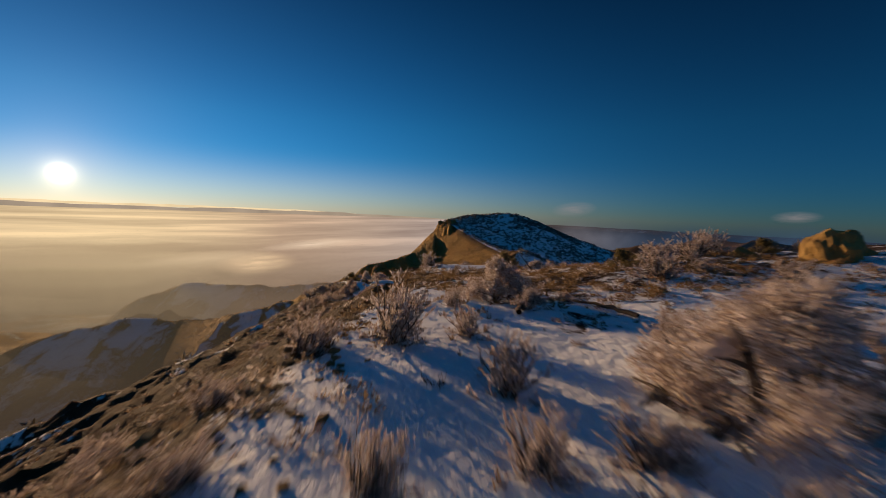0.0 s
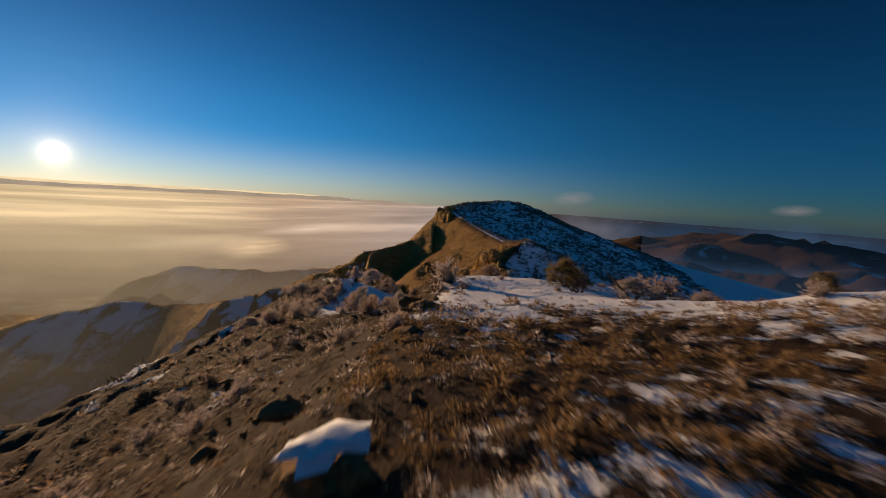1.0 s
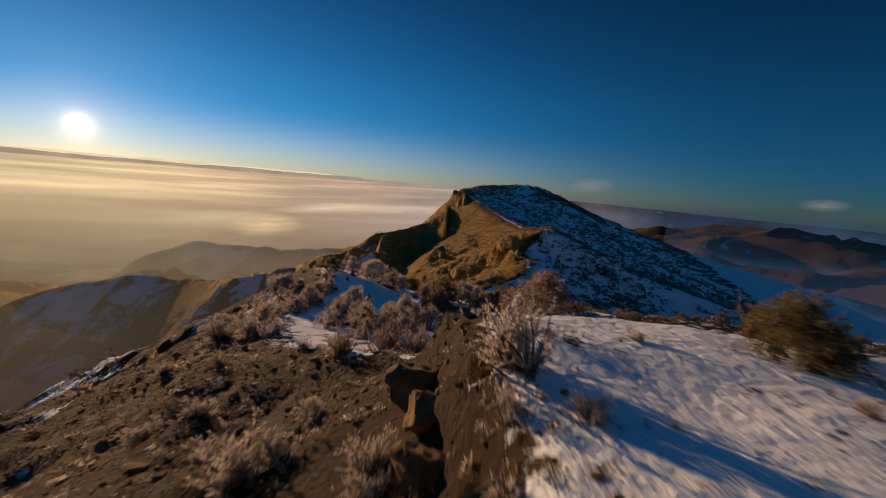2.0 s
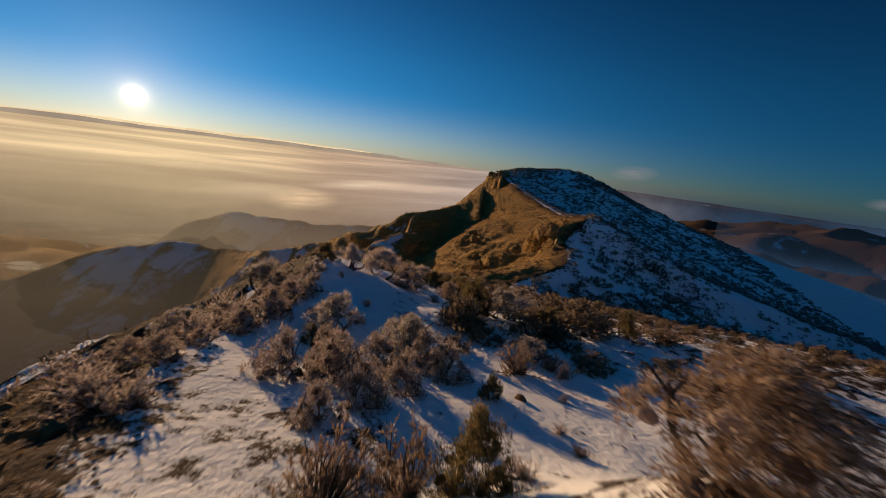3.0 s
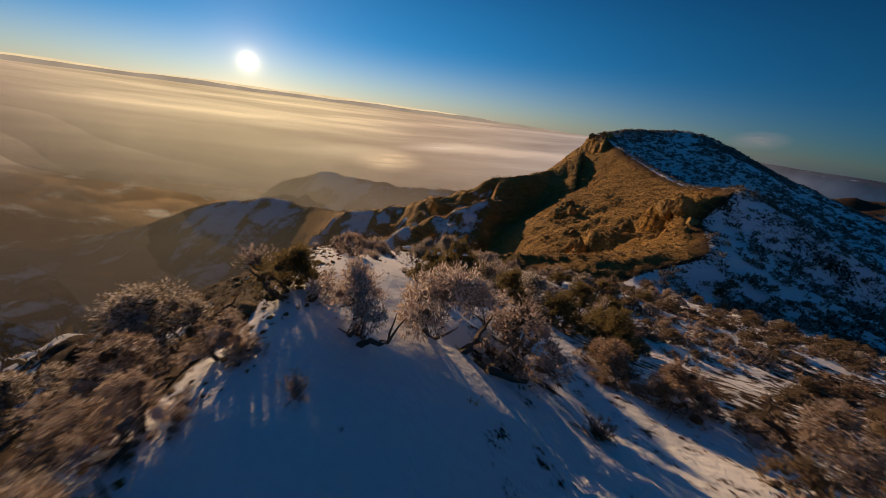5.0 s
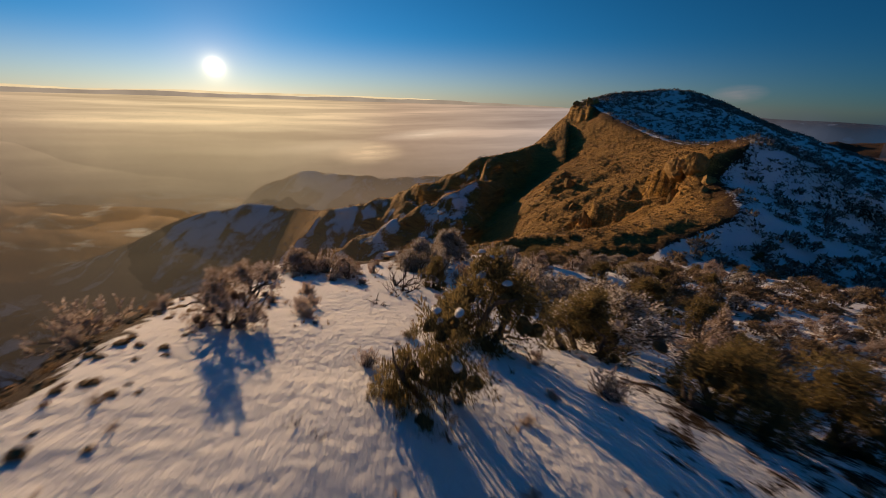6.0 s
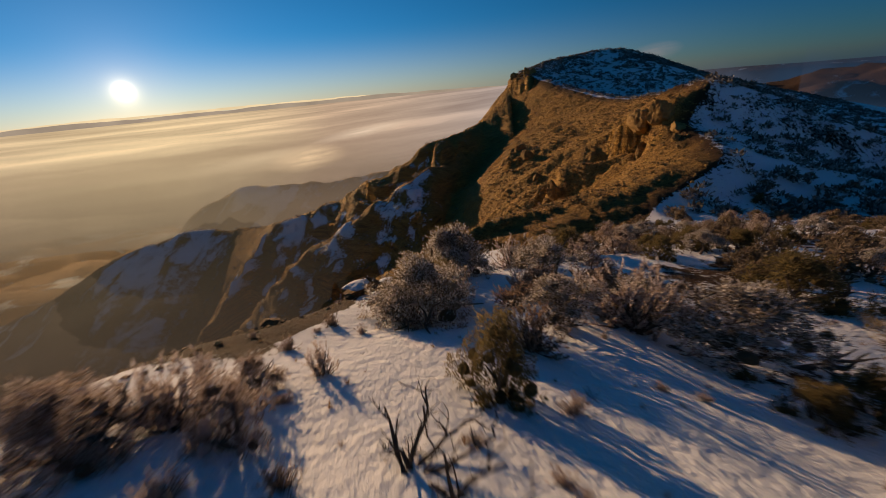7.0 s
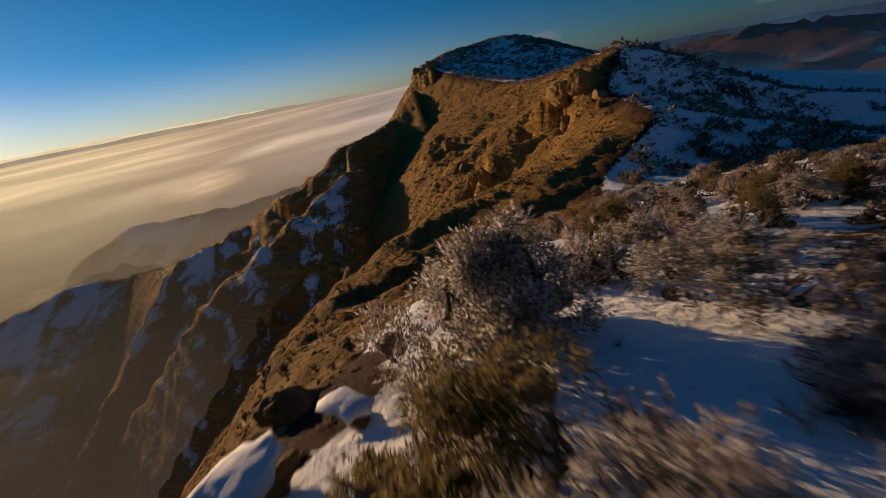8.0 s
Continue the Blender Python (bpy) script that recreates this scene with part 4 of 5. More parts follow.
LEDGE = [
    ("s", -10.4, 35.5, 1.07, 1.07), ("s", -5.2, 36.8, 0.85, 1.14), ("s", -6.8, 37.4, 0.90, 1.19),
    ("g", 9.1, 38.2, 1.07, 1.38), ("d", 6.4, 38.3, 1.10, 1.89), ("s", -9.1, 38.4, 0.98, 1.31),
    ("s", 10.9, 38.7, 0.64, 0.87), ("s", -1.0, 38.8, 1.07, 1.28), ("s", -3.9, 39.6, 0.68, 0.92),
    ("s", 14.5, 40.0, 0.93, 0.70), ("s", 11.0, 40.8, 0.88, 1.19), ("s", -8.0, 41.4, 1.15, 1.55),
    ("j", 6.5, 41.8, 1.45, 1.75), ("j", 7.8, 43.8, 0.99, 1.19), ("b", -7.5, 49.6, 0.76, 1.23),
]
plant_all(LEDGE, 30)
SADDLE = [
    ("n", 3.4, 55.6, 2.70, 2.80), ("b", -6.3, 56.4, 1.37, 1.85), ("b", -4.2, 57.2, 1.65, 1.82),
    ("j", -2.2, 58.6, 1.44, 2.65), ("d", -6.2, 59.5, 0.50, 1.40), ("c", -7.4, 63.2, 1.52, 2.07),
    ("c", -12.0, 65.0, 1.83, 2.54), ("j", -1.4, 66.4, 0.65, 1.43), ("c", -9.9, 66.5, 1.73, 2.48),
    ("c", -8.0, 68.2, 2.03, 2.16), ("s", -19.6, 68.7, 1.38, 1.34), ("c", -4.0, 68.7, 1.74, 2.51),
    ("j", -13.2, 71.1, 0.75, 1.42), ("g", -6.8, 71.5, 1.50, 3.31), ("b", 0.7, 72.2, 1.45, 1.93),
    ("b", 3.5, 72.4, 0.56, 1.13),
]
plant_all(SADDLE, 50)
BOWL = [
    ("g", -12.5, 73.5, 2.01, 3.41), ("b", 3.0, 73.6, 0.79, 1.06), ("g", -7.0, 74.0, 2.19, 2.74),
    ("c", -17.8, 74.1, 1.94, 2.25), ("c", -22.4, 74.5, 1.59, 2.29), ("g", 1.4, 75.2, 1.68, 1.83),
    ("d", -7.9, 76.4, 0.56, 0.93), ("s", -11.6, 77.0, 0.37, 0.49), ("s", -24.9, 79.2, 1.94, 2.79),
    ("j", 3.4, 79.7, 1.33, 2.92), ("m", -3.8, 80.0, 2.15, 3.06), ("s", -12.3, 80.0, 0.47, 0.63),
    ("m", 2.4, 80.3, 2.48, 2.39), ("m", -4.0, 81.4, 2.03, 2.91), ("m", 6.5, 83.7, 3.04, 3.06),
    ("j", -3.1, 83.7, 2.43, 3.60), ("c", -22.5, 83.9, 2.11, 2.42), ("j", 11.1, 83.9, 1.28, 2.55),
    ("s", -16.1, 84.2, 0.44, 0.60), ("g", 0.1, 84.3, 2.20, 2.84), ("s", -18.6, 84.8, 0.47, 0.54),
    ("g", -34.5, 86.0, 2.76, 3.56),
]
plant_all(BOWL, 73)
BOWL_MORE = [
    ("g", -25.6, 87.2, 2.76, 3.51), ("f", -16.3, 87.3, 1.51, 2.77), ("m", -0.2, 88.2, 1.48, 3.26),
    ("j", -19.6, 88.6, 1.60, 1.92), ("b", -7.5, 91.1, 0.66, 0.89), ("f", -13.8, 91.1, 2.47, 3.60),
    ("c", -11.1, 94.1, 2.76, 3.17),
]
plant_all(BOWL_MORE, 74)
SNOWFIELD = [
    ("c", 2.1, 95.8, 2.76, 3.17), ("m", 11.5, 96.4, 2.92, 3.60), ("n", -3.1, 97.4, 1.90, 2.20),
    ("s", -27.2, 98.1, 0.40, 0.54), ("m", 7.4, 98.5, 3.17, 3.36), ("k", -17.5, 98.8, 1.46, 2.02),
    ("n", -6.4, 98.9, 1.90, 2.20), ("s", -19.5, 99.2, 0.31, 0.41), ("c", -23.6, 99.4, 1.00, 1.65),
    ("s", -27.1, 100.5, 0.39, 0.52), ("s", -22.7, 101.6, 0.35, 0.48), ("s", -33.3, 102.0, 1.70, 1.70),
    ("s", -23.1, 102.1, 0.41, 0.55), ("s", -13.4, 102.7, 0.58, 0.96), ("s", -23.6, 102.8, 0.40, 0.44),
    ("s", -23.7, 103.3, 0.32, 0.43), ("k", -17.4, 104.4, 1.99, 3.41), ("k", -18.5, 105.0, 1.20, 2.17),
    ("s", -25.1, 105.1, 0.35, 0.47), ("j", -9.2, 105.2, 2.06, 2.74), ("d", -22.5, 106.2, 0.58, 0.77),
    ("d", -29.4, 106.4, 0.91, 0.61),
]
plant_all(SNOWFIELD, 95)
SNOWFIELD_MORE = [
    ("j", -4.7, 107.1, 2.29, 3.60), ("s", -28.9, 107.8, 0.42, 0.57), ("s", -30.0, 108.2, 0.60, 0.81),
    ("j", -13.6, 108.5, 1.93, 3.00), ("d", -24.8, 109.7, 0.47, 0.47), ("d", -22.7, 109.8, 1.08, 1.62),
    ("c", -29.2, 110.6, 1.22, 1.38), ("d", -23.5, 111.0, 0.40, 0.45), ("c", -26.8, 111.4, 0.87, 1.41),
    ("j", -5.5, 111.6, 2.40, 2.88), ("g", -12.2, 111.7, 3.20, 3.60), ("s", -28.1, 111.7, 1.00, 1.35),
    ("s", -27.8, 112.9, 0.54, 0.72), ("j", -22.1, 113.9, 1.05, 2.09), ("s", -29.5, 113.9, 0.45, 0.60),
]
plant_all(SNOWFIELD_MORE, 96)
EDGE = [
    ("s", -26.5, 114.2, 0.38, 0.85), ("j", -14.7, 114.8, 0.88, 1.05), ("j", -12.7, 115.7, 1.09, 1.31),
    ("c", -5.3, 116.8, 2.00, 3.60), ("j", -15.1, 116.8, 0.31, 0.37), ("b", -21.0, 116.9, 1.04, 1.45),
    ("g", -14.1, 119.1, 2.47, 2.79), ("g", -20.1, 119.5, 1.55, 2.00), ("s", -17.2, 119.7, 1.90, 2.40),
    ("h", -25.2, 120.1, 2.25, 2.70), ("j", -19.6, 121.1, 0.72, 0.86), ("g", -16.3, 121.9, 1.48, 1.91),
    ("b", -24.0, 122.9, 0.82, 1.07), ("s", -20.8, 123.4, 0.90, 1.21), ("j", -3.6, 123.5, 2.40, 2.88),
    ("j", -25.9, 123.6, 2.0, 1.9), ("j", -16.3, 125.4, 1.07, 1.29), ("h", -25.2, 127.5, 2.6, 3.1),
    ("j", -6.7, 127.6, 2.40, 2.73), ("g", -19.1, 127.9, 1.97, 2.27), ("s", -21.1, 131.8, 1.56, 1.99),
    ("j", -9.6, 137.6, 1.58, 1.89),
]
plant_all(EDGE, 114)
EDGE_MORE = [
    ("j", -3.0, 139.7, 1.92, 2.24), ("c", 15.4, 175.3, 2.76, 3.17),
]
plant_all(EDGE_MORE, 115)


EYES = np.array([r[1:4] for r in FLIGHT])


def clear(x, y, radius, top, gap=1.3):
    """Whether a plant there leaves the flight path free."""
    d = np.hypot(EYES[:, 0] - x, EYES[:, 1] - y)
    return not np.any((d < radius + gap) & (EYES[:, 2] - 0.6 < top))


def scatter(n, seed, area, kinds, radius, tall, keep, gap=0.6):
    """Plants strewn over a stretch of land where keep(x, y) allows."""
    rnd = random.Random(seed)
    done = tries = 0
    while done < n and tries < n * 30:
        tries += 1
        x, y = rnd.uniform(area[0], area[1]), rnd.uniform(area[2], area[3])
        if not keep(x, y, rnd):
            continue
        k = rnd.choice(kinds)
        r = rnd.uniform(*radius)
        h = r * rnd.uniform(*tall)
        if any(abs(x - a) < (r + c) * gap and abs(y - b_) < (r + c) * gap for a, b_, c in TAKEN) or not clear(x, y, r, height(x, y) + h):
            continue
        plant(k, x, y, r, h, rnd)
        done += 1


def side(x, y):
    r = (MAIN if y < 104 else BEYOND)(np.array([float(y)]))[0]
    return x - r[0], r[2], r[4]


def on_top(x, y, rnd):
    d, wl, wr = side(x, y)
    return -wl - 2 < d


def on_flank(x, y, rnd):
    d, wl, wr = side(x, y)
    return -wl - 26 < d < -wl + 0.5


def on_rim(x, y, rnd):
    d, wl, wr = side(x, y)
    return -wl - 4 < d < -wl + 1.0


def on_lee(x, y, rnd):
    d, wl, wr = side(x, y)
    return d > wr + 2


scatter(34, 1, (-4, 24, 0, 44), "sssb", (0.3, 0.75), (0.8, 1.2), on_top)
scatter(14, 2, (10, 32, 10, 46), "ssj", (0.7, 1.3), (0.9, 1.3), on_top)
scatter(56, 3, (-24, 0, 2, 60), "sssb", (0.35, 0.9), (0.7, 1.1), on_flank)
scatter(26, 4, (-36, -10, 58, 86), "sccg", (0.6, 1.4), (0.9, 1.3), on_rim)
scatter(10, 5, (-24, 4, 56, 80), "sb", (0.3, 0.7), (0.8, 1.2), on_top)
scatter(130, 6, (-8, 50, 74, 150), "mmmbm", (0.7, 1.7), (0.7, 1.1), on_lee, 0.45)
scatter(90, 9, (-10, 90, 130, 215), "mmmm", (1.0, 2.4), (0.7, 1.1), on_lee, 0.45)
scatter(66, 7, (-20, 46, 124, 200), "cjmgmm", (0.9, 2.0), (0.9, 1.3), on_top)
scatter(24, 21, (-23, 12, 133, 166), "gcjmc", (1.1, 2.1), (0.95, 1.35), on_top, 0.5)
MORE = [
    ("s", 6.3, 8.6, 0.9, 1.1), ("s", 8.2, 6.4, 1.2, 1.4), ("s", 9.0, 10.5, 1.0, 1.2), ("s", 3.6, 3.4, 0.5, 0.6), ("b", 5.8, 4.0, 0.7, 0.7), ("s", 0.3, 3.3, 0.4, 0.5),
    ("c", -26.6, 103.4, 1.1, 1.4), ("s", -25.3, 105.3, 0.4, 0.5), ("s", -29.3, 107.8, 0.6, 0.9), ("c", -29.7, 110.9, 1.4, 1.5), ("c", -27.7, 113.4, 0.7, 0.9), ("d", -23.4, 110.6, 1.4, 0.8), ("d", -28.9, 106.2, 1.5, 0.7),
    ("b", -21.4, 121.6, 0.9, 1.0), ("n", -20.2, 122.9, 1.4, 1.4), ("n", -17.4, 124.8, 1.5, 1.5), ("g", -19.1, 131.7, 1.8, 2.3), ("c", -16.5, 127.0, 1.4, 1.6),
]
plant_all(MORE, 131)
plant_all([("c", -16.9, 79.1, 1.3, 1.7), ("c", -17.6, 77.0, 1.4, 1.8), ("c", -18.5, 71.6, 1.4, 1.8), ("c", -18.9, 84.6, 1.1, 1.4), ("c", -18.2, 74.4, 1.3, 1.7), ("c", -18.3, 81.6, 1.2, 1.6), ("c", -9.2, 64.8, 1.4, 2.3), ("c", -6.0, 65.4, 1.3, 2.2), ("c", -5.6, 69.8, 1.4, 2.4), ("c", -11.0, 68.4, 1.3, 2.4), ("c", -8.4, 60.6, 1.1, 1.7)], 132)
scatter(50, 22, (-31, -15, 96, 119), "sbsd", (0.1, 0.28), (0.7, 1.2), on_top)
scatter(16, 8, (-30, -12, 98, 128), "sb", (0.15, 0.4), (0.8, 1.3), on_top)


# ---- strewn ground cover ----
def strew(name, n, seed, area, keep, size, blades, material, label, category, upright=False, squash=0.8, fine=1.0):
    """Low growth nobody could count, as one mesh: each clump a dome or tuft of small blades."""
    rng = np.random.default_rng(seed)
    x, y = rng.uniform(area[0], area[1], n), rng.uniform(area[2], area[3], n)
    ok = keep(x, y, rng)
    x, y = x[ok], y[ok]
    z = land(x, y)[0]
    n = len(x)
    r = rng.uniform(size[0], size[1], n) * rng.uniform(0.6, 1.0, n)
    c = np.repeat(np.stack([x, y, z], -1), blades, axis=0)
    r = np.repeat(r, blades)[:, None]
    m = len(c)
    d = rng.normal(size=(m, 3))
    d[:, 2] = np.abs(d[:, 2])
    if upright:
        d[:, 2] += 1.6
    d /= np.linalg.norm(d, axis=1)[:, None]
    w = rng.normal(size=(m, 3))
    s_ = np.cross(d, w)
    s_ /= np.linalg.norm(s_, axis=1)[:, None] + 1e-9
    if upright:
        p = c + rng.normal(size=(m, 3)) * r * np.array([.12, .12, 0]) - np.array([0, 0, .03])
        length, width = r * rng.uniform(.6, 1.1, (m, 1)), r * 0.05
    else:
        p = c + d * r * rng.uniform(.25, .85, (m, 1)) * np.array([1, 1, squash]) - d * r * .1
        length, width = r * fine ** 0.5 * rng.uniform(.3, .55, (m, 1)), r * fine * rng.uniform(.1, .2, (m, 1))
    verts = np.stack([p + s_ * width, p + d * length, p - s_ * width], 1).reshape(-1, 3)
    me = bpy.data.meshes.new(name)
    me.vertices.add(len(verts))
    me.vertices.foreach_set("co", verts.astype(np.float32).ravel())
    me.loops.add(len(verts))
    me.loops.foreach_set("vertex_index", np.arange(len(verts), dtype=np.int32))
    me.polygons.add(m)
    me.polygons.foreach_set("loop_start", np.arange(0, len(verts), 3, dtype=np.int32))
    me.update(calc_edges=True)
    me.materials.append(material)
    return tagged(new(name, me), label, category, kind="stuff")


def sides(x, y):
    r = np.where((y < 104)[:, None], MAIN(y), BEYOND(y))
    return x - r[:, 0], r[:, 2], r[:, 4]


def keep_shady(x, y, rng):
    d, wl, wr = sides(x, y)
    return (d > 1.5) & (fbm(x, y, 18, 3, 141) + rng.uniform(-.5, .5, len(x)) > -.15)


def keep_lee(x, y, rng):
    d, wl, wr = sides(x, y)
    return (d > wr + 1) & (fbm(x, y, 12, 3, 143) + rng.uniform(-.4, .4, len(x)) > -.05)


def keep_sunny(x, y, rng):
    d, wl, wr = sides(x, y)
    return (d < -wl - .5) & (fbm(x, y, 12, 3, 145) + rng.uniform(-.4, .4, len(x)) > 0)


def keep_herbs(x, y, rng):
    d, wl, wr = sides(x, y)
    return np.where(d < -wl + 1.5, rng.uniform(0, 1, len(x)) < .4, (y > 17) & (y < 30) & (rng.uniform(0, 1, len(x)) < .8))


def keep_plateau(x, y, rng):
    d, wl, wr = sides(x, y)
    return (d > -wl - 1) & (rng.uniform(0, 1, len(x)) < np.interp(y, (12, 17, 26, 33), (.05, .7, .8, .1)))


def keep_slope(x, y, rng):
    d, wl, wr = sides(x, y)
    return (d < -wl + 2) & (d > -wl - 24) & (fbm(x, y, 5, 3, 149) + rng.uniform(-.5, .5, len(x)) > -.2)


def keep_far(x, y, rng):
    return fbm(x, y, 40, 3, 147) + rng.uniform(-.4, .4, len(x)) > 0


def keep_bare(x, y, rng):
    d, wl, wr = sides(x, y)
    band = np.interp(y, (-10, 14, 20, 27, 32, 50, 60, 92, 97, 112, 118, 130), (.25, .4, .9, .9, .1, .35, .09, .09, .22, .25, .12, .09))
    return (d > -wl - 30) & (rng.uniform(0, 1, len(x)) < np.where(d < -wl + 1.5, .55, band))


strew("scrub", 17000, 201, (0, 300, 190, 610), keep_shady, (1.5, 3.6), 24, FAR_BRUSH, "dark frosted scrub dotting the shaded snowy slope", "scrub")
strew("scrub", 4200, 208, (4, 190, 545, 640), keep_far, (1.6, 3.4), 24, FAR_BRUSH, "dark frosted scrub covering the top of the mesa", "scrub")
strew("scrub", 4200, 202, (-4, 130, 72, 200), keep_lee, (0.4, 1.1), 36, BRUSH, "low brown scrub covering the sheltered flats", "scrub")
strew("scrub", 3600, 203, (-260, -8, -10, 420), keep_sunny, (0.5, 1.3), 18, BRUSH, "sparse dry scrub on the steep sunny flank", "scrub")
strew("scrub", 30000, 205, (-900, -60, 60, 900), keep_far, (1.4, 3.8), 8, FAR_BRUSH, "dark scrub speckling the hazy foothills", "scrub")
strew("frosted_herbs", 4200, 206, (-24, 16, -2, 62), keep_herbs, (0.14, 0.5), 40, SAGE, "small frosted clumps between the stones", "herbs", fine=0.4)
strew("grass", 9000, 204, (-32, 20, -2, 132), keep_bare, (0.14, 0.34), 12, STRAW, "tufts of dry frosted grass poking through snow", "grass", True)
strew("dry_scrub", 2000, 207, (-5, 20, 9, 33), keep_plateau, (0.2, 0.6), 60, STRAW, "low yellow-brown scrub between patches of snow", "scrub", fine=0.4)
strew("low_scrub", 8000, 209, (-30, 2, -3, 66), keep_slope, (0.14, 0.42), 26, SCRUB_OAK, "low brown clumps covering the bare slope", "scrub", fine=0.5)


def make_stone_mesh(seed, flat=0.7, fine=2):
    """A broken, bedded lump of sandstone."""
    rnd = random.Random(seed)
    bm = bmesh.new()
    bmesh.ops.create_icosphere(bm, subdivisions=fine, radius=1)
    cuts = [(aim(rnd, -1), rnd.uniform(0.4, 0.75)) for _ in range(11)]
    off = Vector((seed * 3.1, seed * 1.7, 0))
    for v in bm.verts:
        for nrm, dist in cuts:
            over = v.co.dot(nrm) - dist
            if over > 0:
                v.co -= nrm * over
        n1, n2 = noise.noise(v.co * 1.7 + off), noise.noise(v.co * 5.5 + off)
        bed = math.sin((v.co.z + 0.25 * n1) * 15)
        out = 1 + 0.2 * n1 + 0.1 * n2 + (0.05 * bed if fine > 2 else 0)
        v.co.x *= out
        v.co.y *= out
        v.co.z *= flat * (1 + 0.15 * n2)
    me = bpy.data.meshes.new("boulder")
    bm.to_mesh(me)
    bm.free()
    me.materials.append(ROCK)
    return me


STONES = [make_stone_mesh(s, f_) for s, f_ in ((1, .8), (2, .6), (3, .9), (4, .5), (5, .7))]
BLOCKS = [make_stone_mesh(s, f_, 4) for s, f_ in ((11, .8), (12, .6), (13, .9), (14, .5), (15, .7))]


def boulder(x, y, sx, sy, sz, turn, which, sink=0.35, label="weathered tan sandstone boulder on the ridge"):
    ob = tagged(new("boulder", (BLOCKS if sx > 0.65 else STONES)[which]), label, "rock", "boulders on the ridge")
    ob.matrix_world = pose(x, y, height(x, y) + sz * (0.5 - sink), 0, 0, turn) @ Matrix.Diagonal((sx, sy, sz, 1))
    return ob


for row in ((-3.1, 36.4, .8, 1.1, .8, 10, 2), (-2.7, 38.6, .7, 1.0, .75, 50, 0), (-3.5, 34.2, .9, .7, .6, 130, 4), (-3.6, 37.4, .7, .8, .7, 200, 1), (-2.9, 40.2, .9, .7, .9, 280, 3), (-4.2, 35.4, .6, .8, .6, 330, 2), (-2.2, 31.6, .7, .6, .5, 15, 1),
            (-3.0, 42.5, 1.2, 1.4, .9, 75, 0), (-29.9, 127.6, 1.0, .8, .7, 35, 2),
            (1.6, 86.2, .8, .6, .6, 40, 0), (2.6, 87.4, .7, .9, .5, 95, 1), (0.2, 67.1, .45, .4, .4, 0, 2), (3.2, 88.3, .5, .6, .45, 10, 4)):
    boulder(*row)
def snowy_boulder(x, y, s, turn, which):
    """A boulder under a thick ragged pad of snow."""
    ob = boulder(x, y, s, s * .8, s * .7, turn, which, 0.2, "brown boulder under a thick ragged pad of snow")
    rnd = random.Random(which + turn)
    cap = Shape()
    cap.blob(Vector((0, 0, 0.6)), 0.95, 0.8, 0.22, rnd, 14, 5)
    edge = [rnd.uniform(0.55, 1.25) for _ in range(14)]
    for v in cap.v:
        k = edge[int((math.atan2(v.y, v.x) / (2 * math.pi) % 1) * 14) % 14]
        v.x, v.y, v.z = v.x * k, v.y * k, v.z - 0.25 * max(0, math.hypot(v.x, v.y) * k - 0.7)
    pad = part("snow_cap", cap.mesh("snow_cap", SNOW, True), ob, "white pad of snow")
    return ob


snowy_boulder(-3.1, 21.3, .75, 20, 1)
snowy_boulder(-29.4, 124.6, .95, 60, 3)
snowy_boulder(-28.3, 126.4, .6, 140, 0)
# golden outcrops standing out of the sunlit slope
CRAGS = [make_stone_mesh(s, f_, 4) for s, f_ in ((21, .9), (22, .8), (23, 1), (24, .7))]
for me in CRAGS:
    me.materials[0] = GOLD_ROCK
for x, y, sx, sy, sz, turn, which in ((29, 264, 4.5, 6, 7, 20, 0), (31.5, 254, 3.6, 4.5, 6, 75, 2), (28, 272, 3.4, 4, 5, 130, 3), (33.5, 246, 3, 3.6, 4.5, 200, 1), (27.5, 258, 2.6, 3, 4.5, 310, 2), (32, 241, 2.2, 2.6, 3, 35, 3),
                                      (-2, 262, 3, 3.4, 6, 15, 2), (-4, 270, 2.6, 3.4, 5, 95, 0), (-6, 288, 3, 4, 4.5, 160, 3), (-3.5, 254, 2.2, 2.4, 4.5, 240, 1), (-8, 312, 3, 4, 4.5, 60, 2), (-11, 335, 3.6, 4, 5, 110, 0), (-13, 346, 3, 4, 4.5, 20, 3),
                                      (9, 553, 5, 6, 9, 40, 2), (13, 560, 5, 6, 9, 130, 0), (4, 566, 5, 5, 8, 210, 3), (-2, 575, 5, 6, 8, 300, 1)):
    ob = tagged(new("rock_outcrop", CRAGS[which]), "weathered golden sandstone outcrop on the steep slope", "rock", "outcrops on the golden slope")
    ob.matrix_world = pose(x, y, height(x, y) - 0.1 * sz, 0, 0, turn) @ Matrix.Diagonal((sx, sy, sz, 1))
for x, y, sx, sy, sz, turn, which in ((20.6, 21.0, 1.7, 1.5, 2.2, 20, 0), (22.3, 22.2, 1.3, 1.2, 1.6, 150, 1), (18.9, 25.2, 1.6, 1.3, 1.4, 80, 3)):
    ob = tagged(new("rock_outcrop", CRAGS[which]), "weathered golden sandstone outcrop on the snowy ridge", "rock", "outcrops on the plateau")
    ob.matrix_world = pose(x, y, height(x, y) - 0.1 * sz, 0, 0, turn) @ Matrix.Diagonal((sx, sy, sz, 1))
rnd = random.Random(77)
made = 0
while made < 120:
    x, y = rnd.uniform(-36, 0), rnd.uniform(2, 128)
    d, wl, wr = side(x, y)
    if not (-wl - 18 < d < -wl + 0.8):
        continue
    q = rnd.uniform(0.15, 0.55) * (1.3 if rnd.random() < 0.2 else 1)
    boulder(x, y, q * rnd.uniform(.8, 1.3), q * rnd.uniform(.7, 1.1), q * rnd.uniform(.6, 1), rnd.uniform(0, 360), rnd.randrange(5), 0.2, "angular brown rock lying on the bare slope")
    made += 1


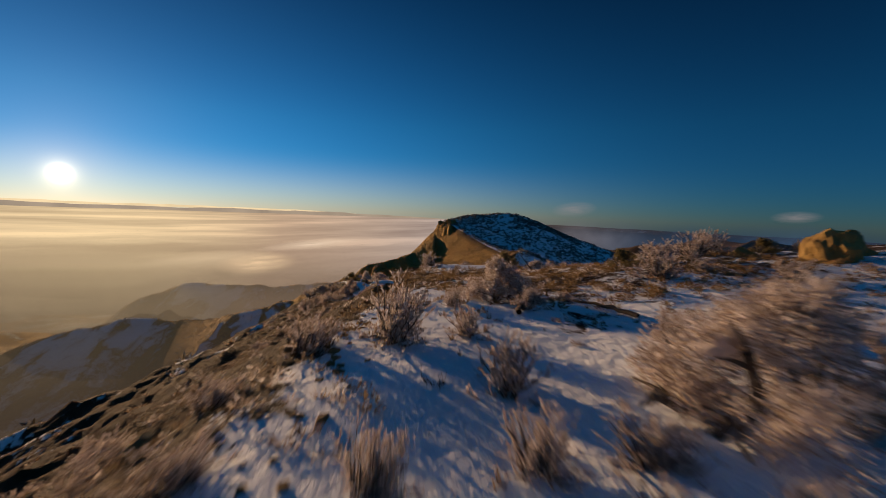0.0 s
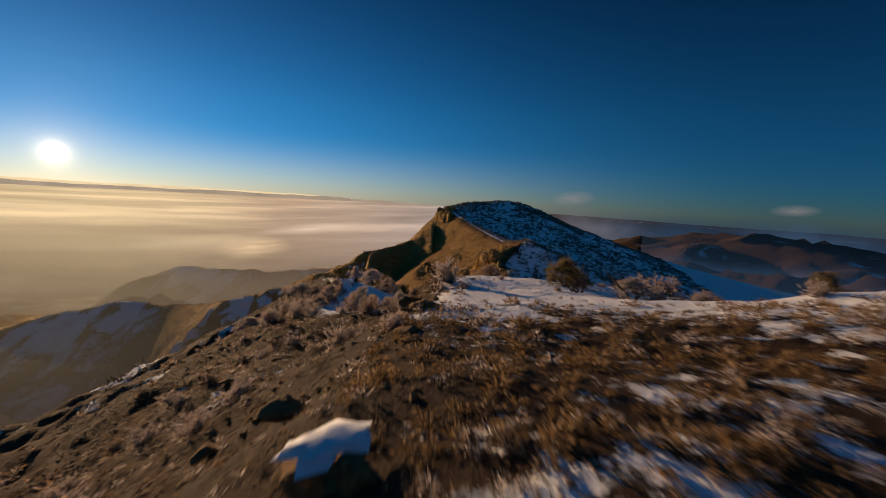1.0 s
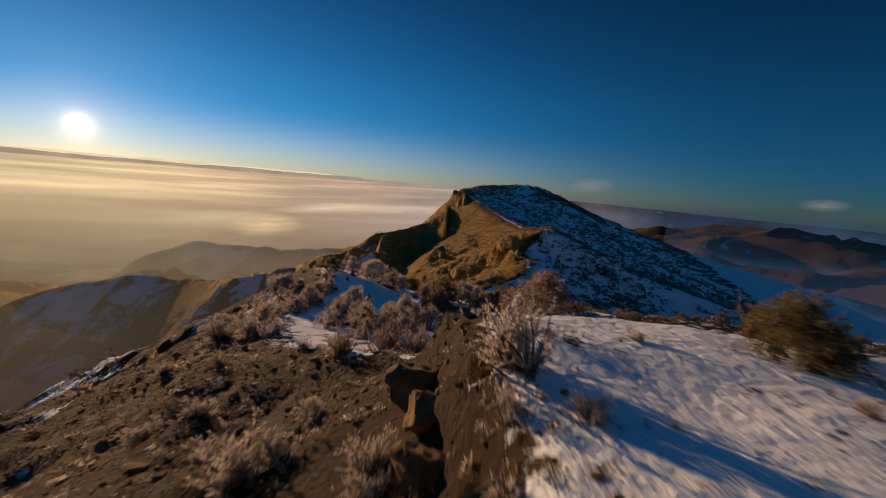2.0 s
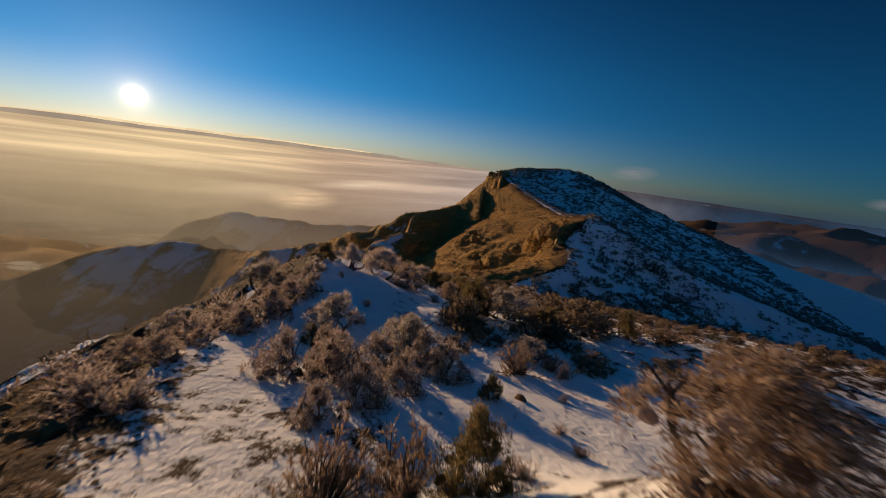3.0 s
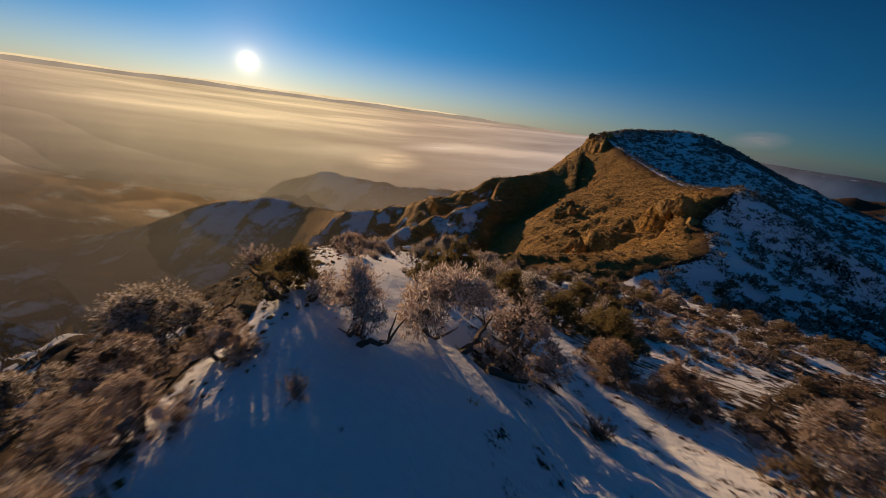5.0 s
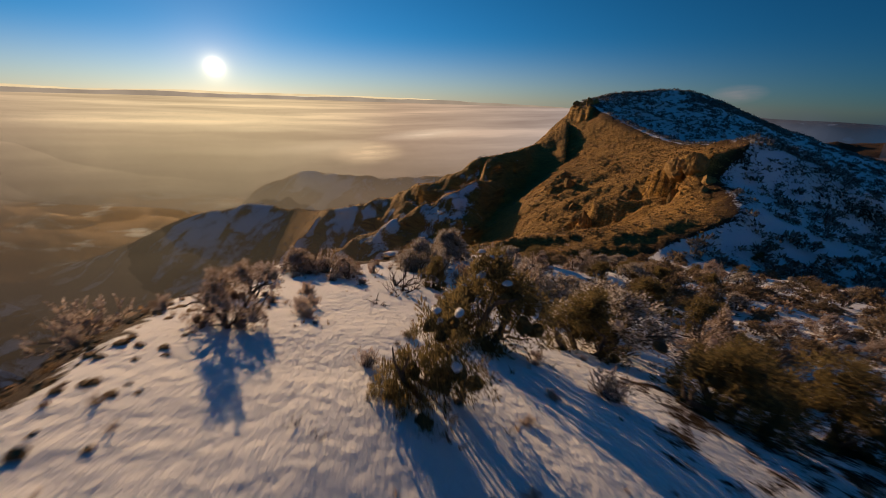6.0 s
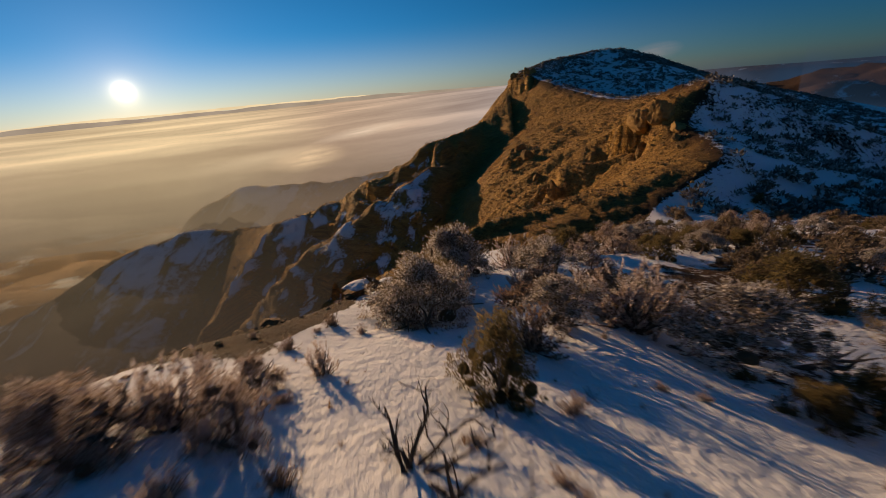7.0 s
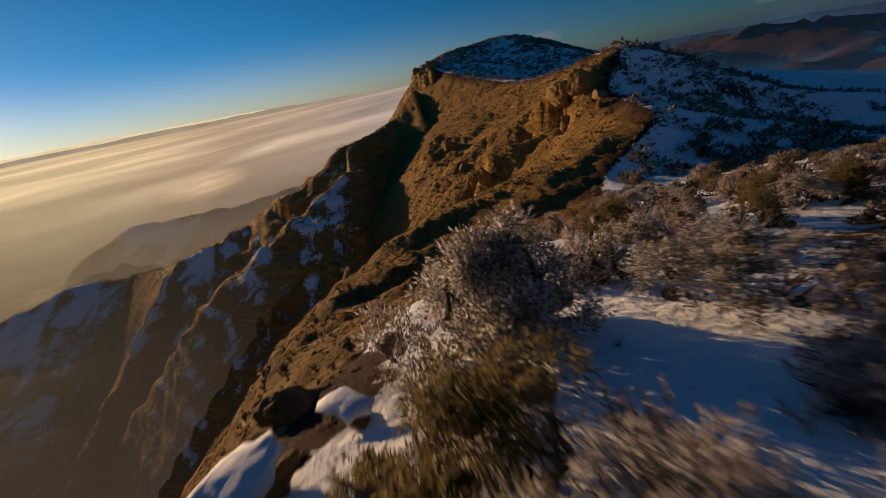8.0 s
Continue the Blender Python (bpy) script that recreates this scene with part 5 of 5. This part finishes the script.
def by_the_path(x, y, rng):
    d, wl, wr = sides(x, y)
    return (d < -wl + 1.5) & (d > -wl - 26) | ((y > 16) & (y < 30) & (rng.uniform(0, 1, len(x)) < .5))


def on_golden_face(x, y, rng):
    d, wl, wr = sides(x, y)
    return (d < -wl) & (d > -wl - 110) & (fbm(x, y, 20, 3, 151) + rng.uniform(-.5, .5, len(x)) > -.05)


def on_shoulder(x, y, rng):
    d, wl, wr = sides(x, y)
    return (d < -wl + 1) & (d > -wl - 75) & (fbm(x, y, 8, 3, 153) + rng.uniform(-.5, .5, len(x)) > -.1)


def gravel(n, seed, area, keep, size, material, label):
    """Loose rubble on a bare slope, as one mesh."""
    rng = np.random.default_rng(seed)
    x, y = rng.uniform(area[0], area[1], n), rng.uniform(area[2], area[3], n)
    ok = keep(x, y, rng)
    x, y = x[ok], y[ok]
    n = len(x)
    z = land(x, y)[0]
    base = np.array([(-1, -1, -.6), (1, -1, -.6), (1, 1, -.6), (-1, 1, -.6), (-.8, -.8, .5), (.8, -.8, .5), (.8, .8, .5), (-.8, .8, .5)]) * 0.75
    quad = np.array([(4, 5, 6, 7), (0, 1, 5, 4), (1, 2, 6, 5), (2, 3, 7, 6), (3, 0, 4, 7)])
    s_ = np.minimum(rng.gamma(2.0, size, n) + size, 3.6 * size)
    v = base[None] * s_[:, None, None] * rng.uniform(.55, 1.3, (n, 8, 3))
    a = rng.uniform(0, 6.28, n)
    ca, sa = np.cos(a)[:, None], np.sin(a)[:, None]
    v = np.stack([v[..., 0] * ca - v[..., 1] * sa, v[..., 0] * sa + v[..., 1] * ca, v[..., 2]], -1) + np.stack([x, y, z], -1)[:, None]
    f_ = (quad[None] + 8 * np.arange(n)[:, None, None]).reshape(-1, 4)
    me = bpy.data.meshes.new("rubble")
    me.from_pydata(v.reshape(-1, 3).tolist(), [], f_.tolist())
    me.materials.append(material)
    tagged(new("rubble", me), label, "rubble", kind="stuff")


gravel(16000, 301, (-40, 6, -2, 132), by_the_path, 0.037, ROCK, "loose brown stones scattered over the bare slope")
gravel(14000, 303, (-60, 10, 126, 232), on_shoulder, 0.07, GOLD_ROCK, "brown rubble strewn over the bare shoulder")
gravel(26000, 302, (-80, 56, 205, 580), on_golden_face, 0.16, GOLD_ROCK, "golden rubble strewn over the sunlit slope")


def fallen_log(points, r0, r1, seed, label):
    rnd = random.Random(seed)
    sh = Shape()
    pts = [Vector((x, y, height(x, y) + h)) for x, y, h in points]
    fine = []
    for i in range(len(pts) - 1):
        for k in range(4):
            fine.append(pts[i].lerp(pts[i + 1], k / 4) + Vector((rnd.gauss(0, .03), rnd.gauss(0, .03), rnd.gauss(0, .02))))
    fine.append(pts[-1])
    sh.stick(fine, r0, r1, 7)
    ob = part("fallen_log", None)
    part("trunk", sh.mesh("trunk", DEADWOOD, True), ob)
    for _ in range(5):
        q = fine[rnd.randrange(3, len(fine))]
        br = Shape()
        tw, _d = bent(q, aim(rnd, 0.0), rnd.uniform(.3, .8), 4, 0.3, rnd)
        br.stick(tw, r1 * .6, .008, 4)
        part("branch", br.mesh("branch", DEADWOOD), ob)
    return tagged(ob, label, "log")


fallen_log([(2.5, 12.4, .1), (2.9, 14.2, .25), (3.2, 16.0, .35)], .09, .04, 5, "weathered grey log lying on snowy ground")
fallen_log([(6.2, 12.5, .08), (5.6, 13.6, .16), (4.9, 14.6, .1)], .08, .04, 6, "dark crooked log half sunk in snow")
fallen_log([(8.6, 37.0, .0), (8.2, 37.6, .7), (7.6, 38.4, 1.5)], .09, .03, 7, "leaning dead trunk with a few bare branches")
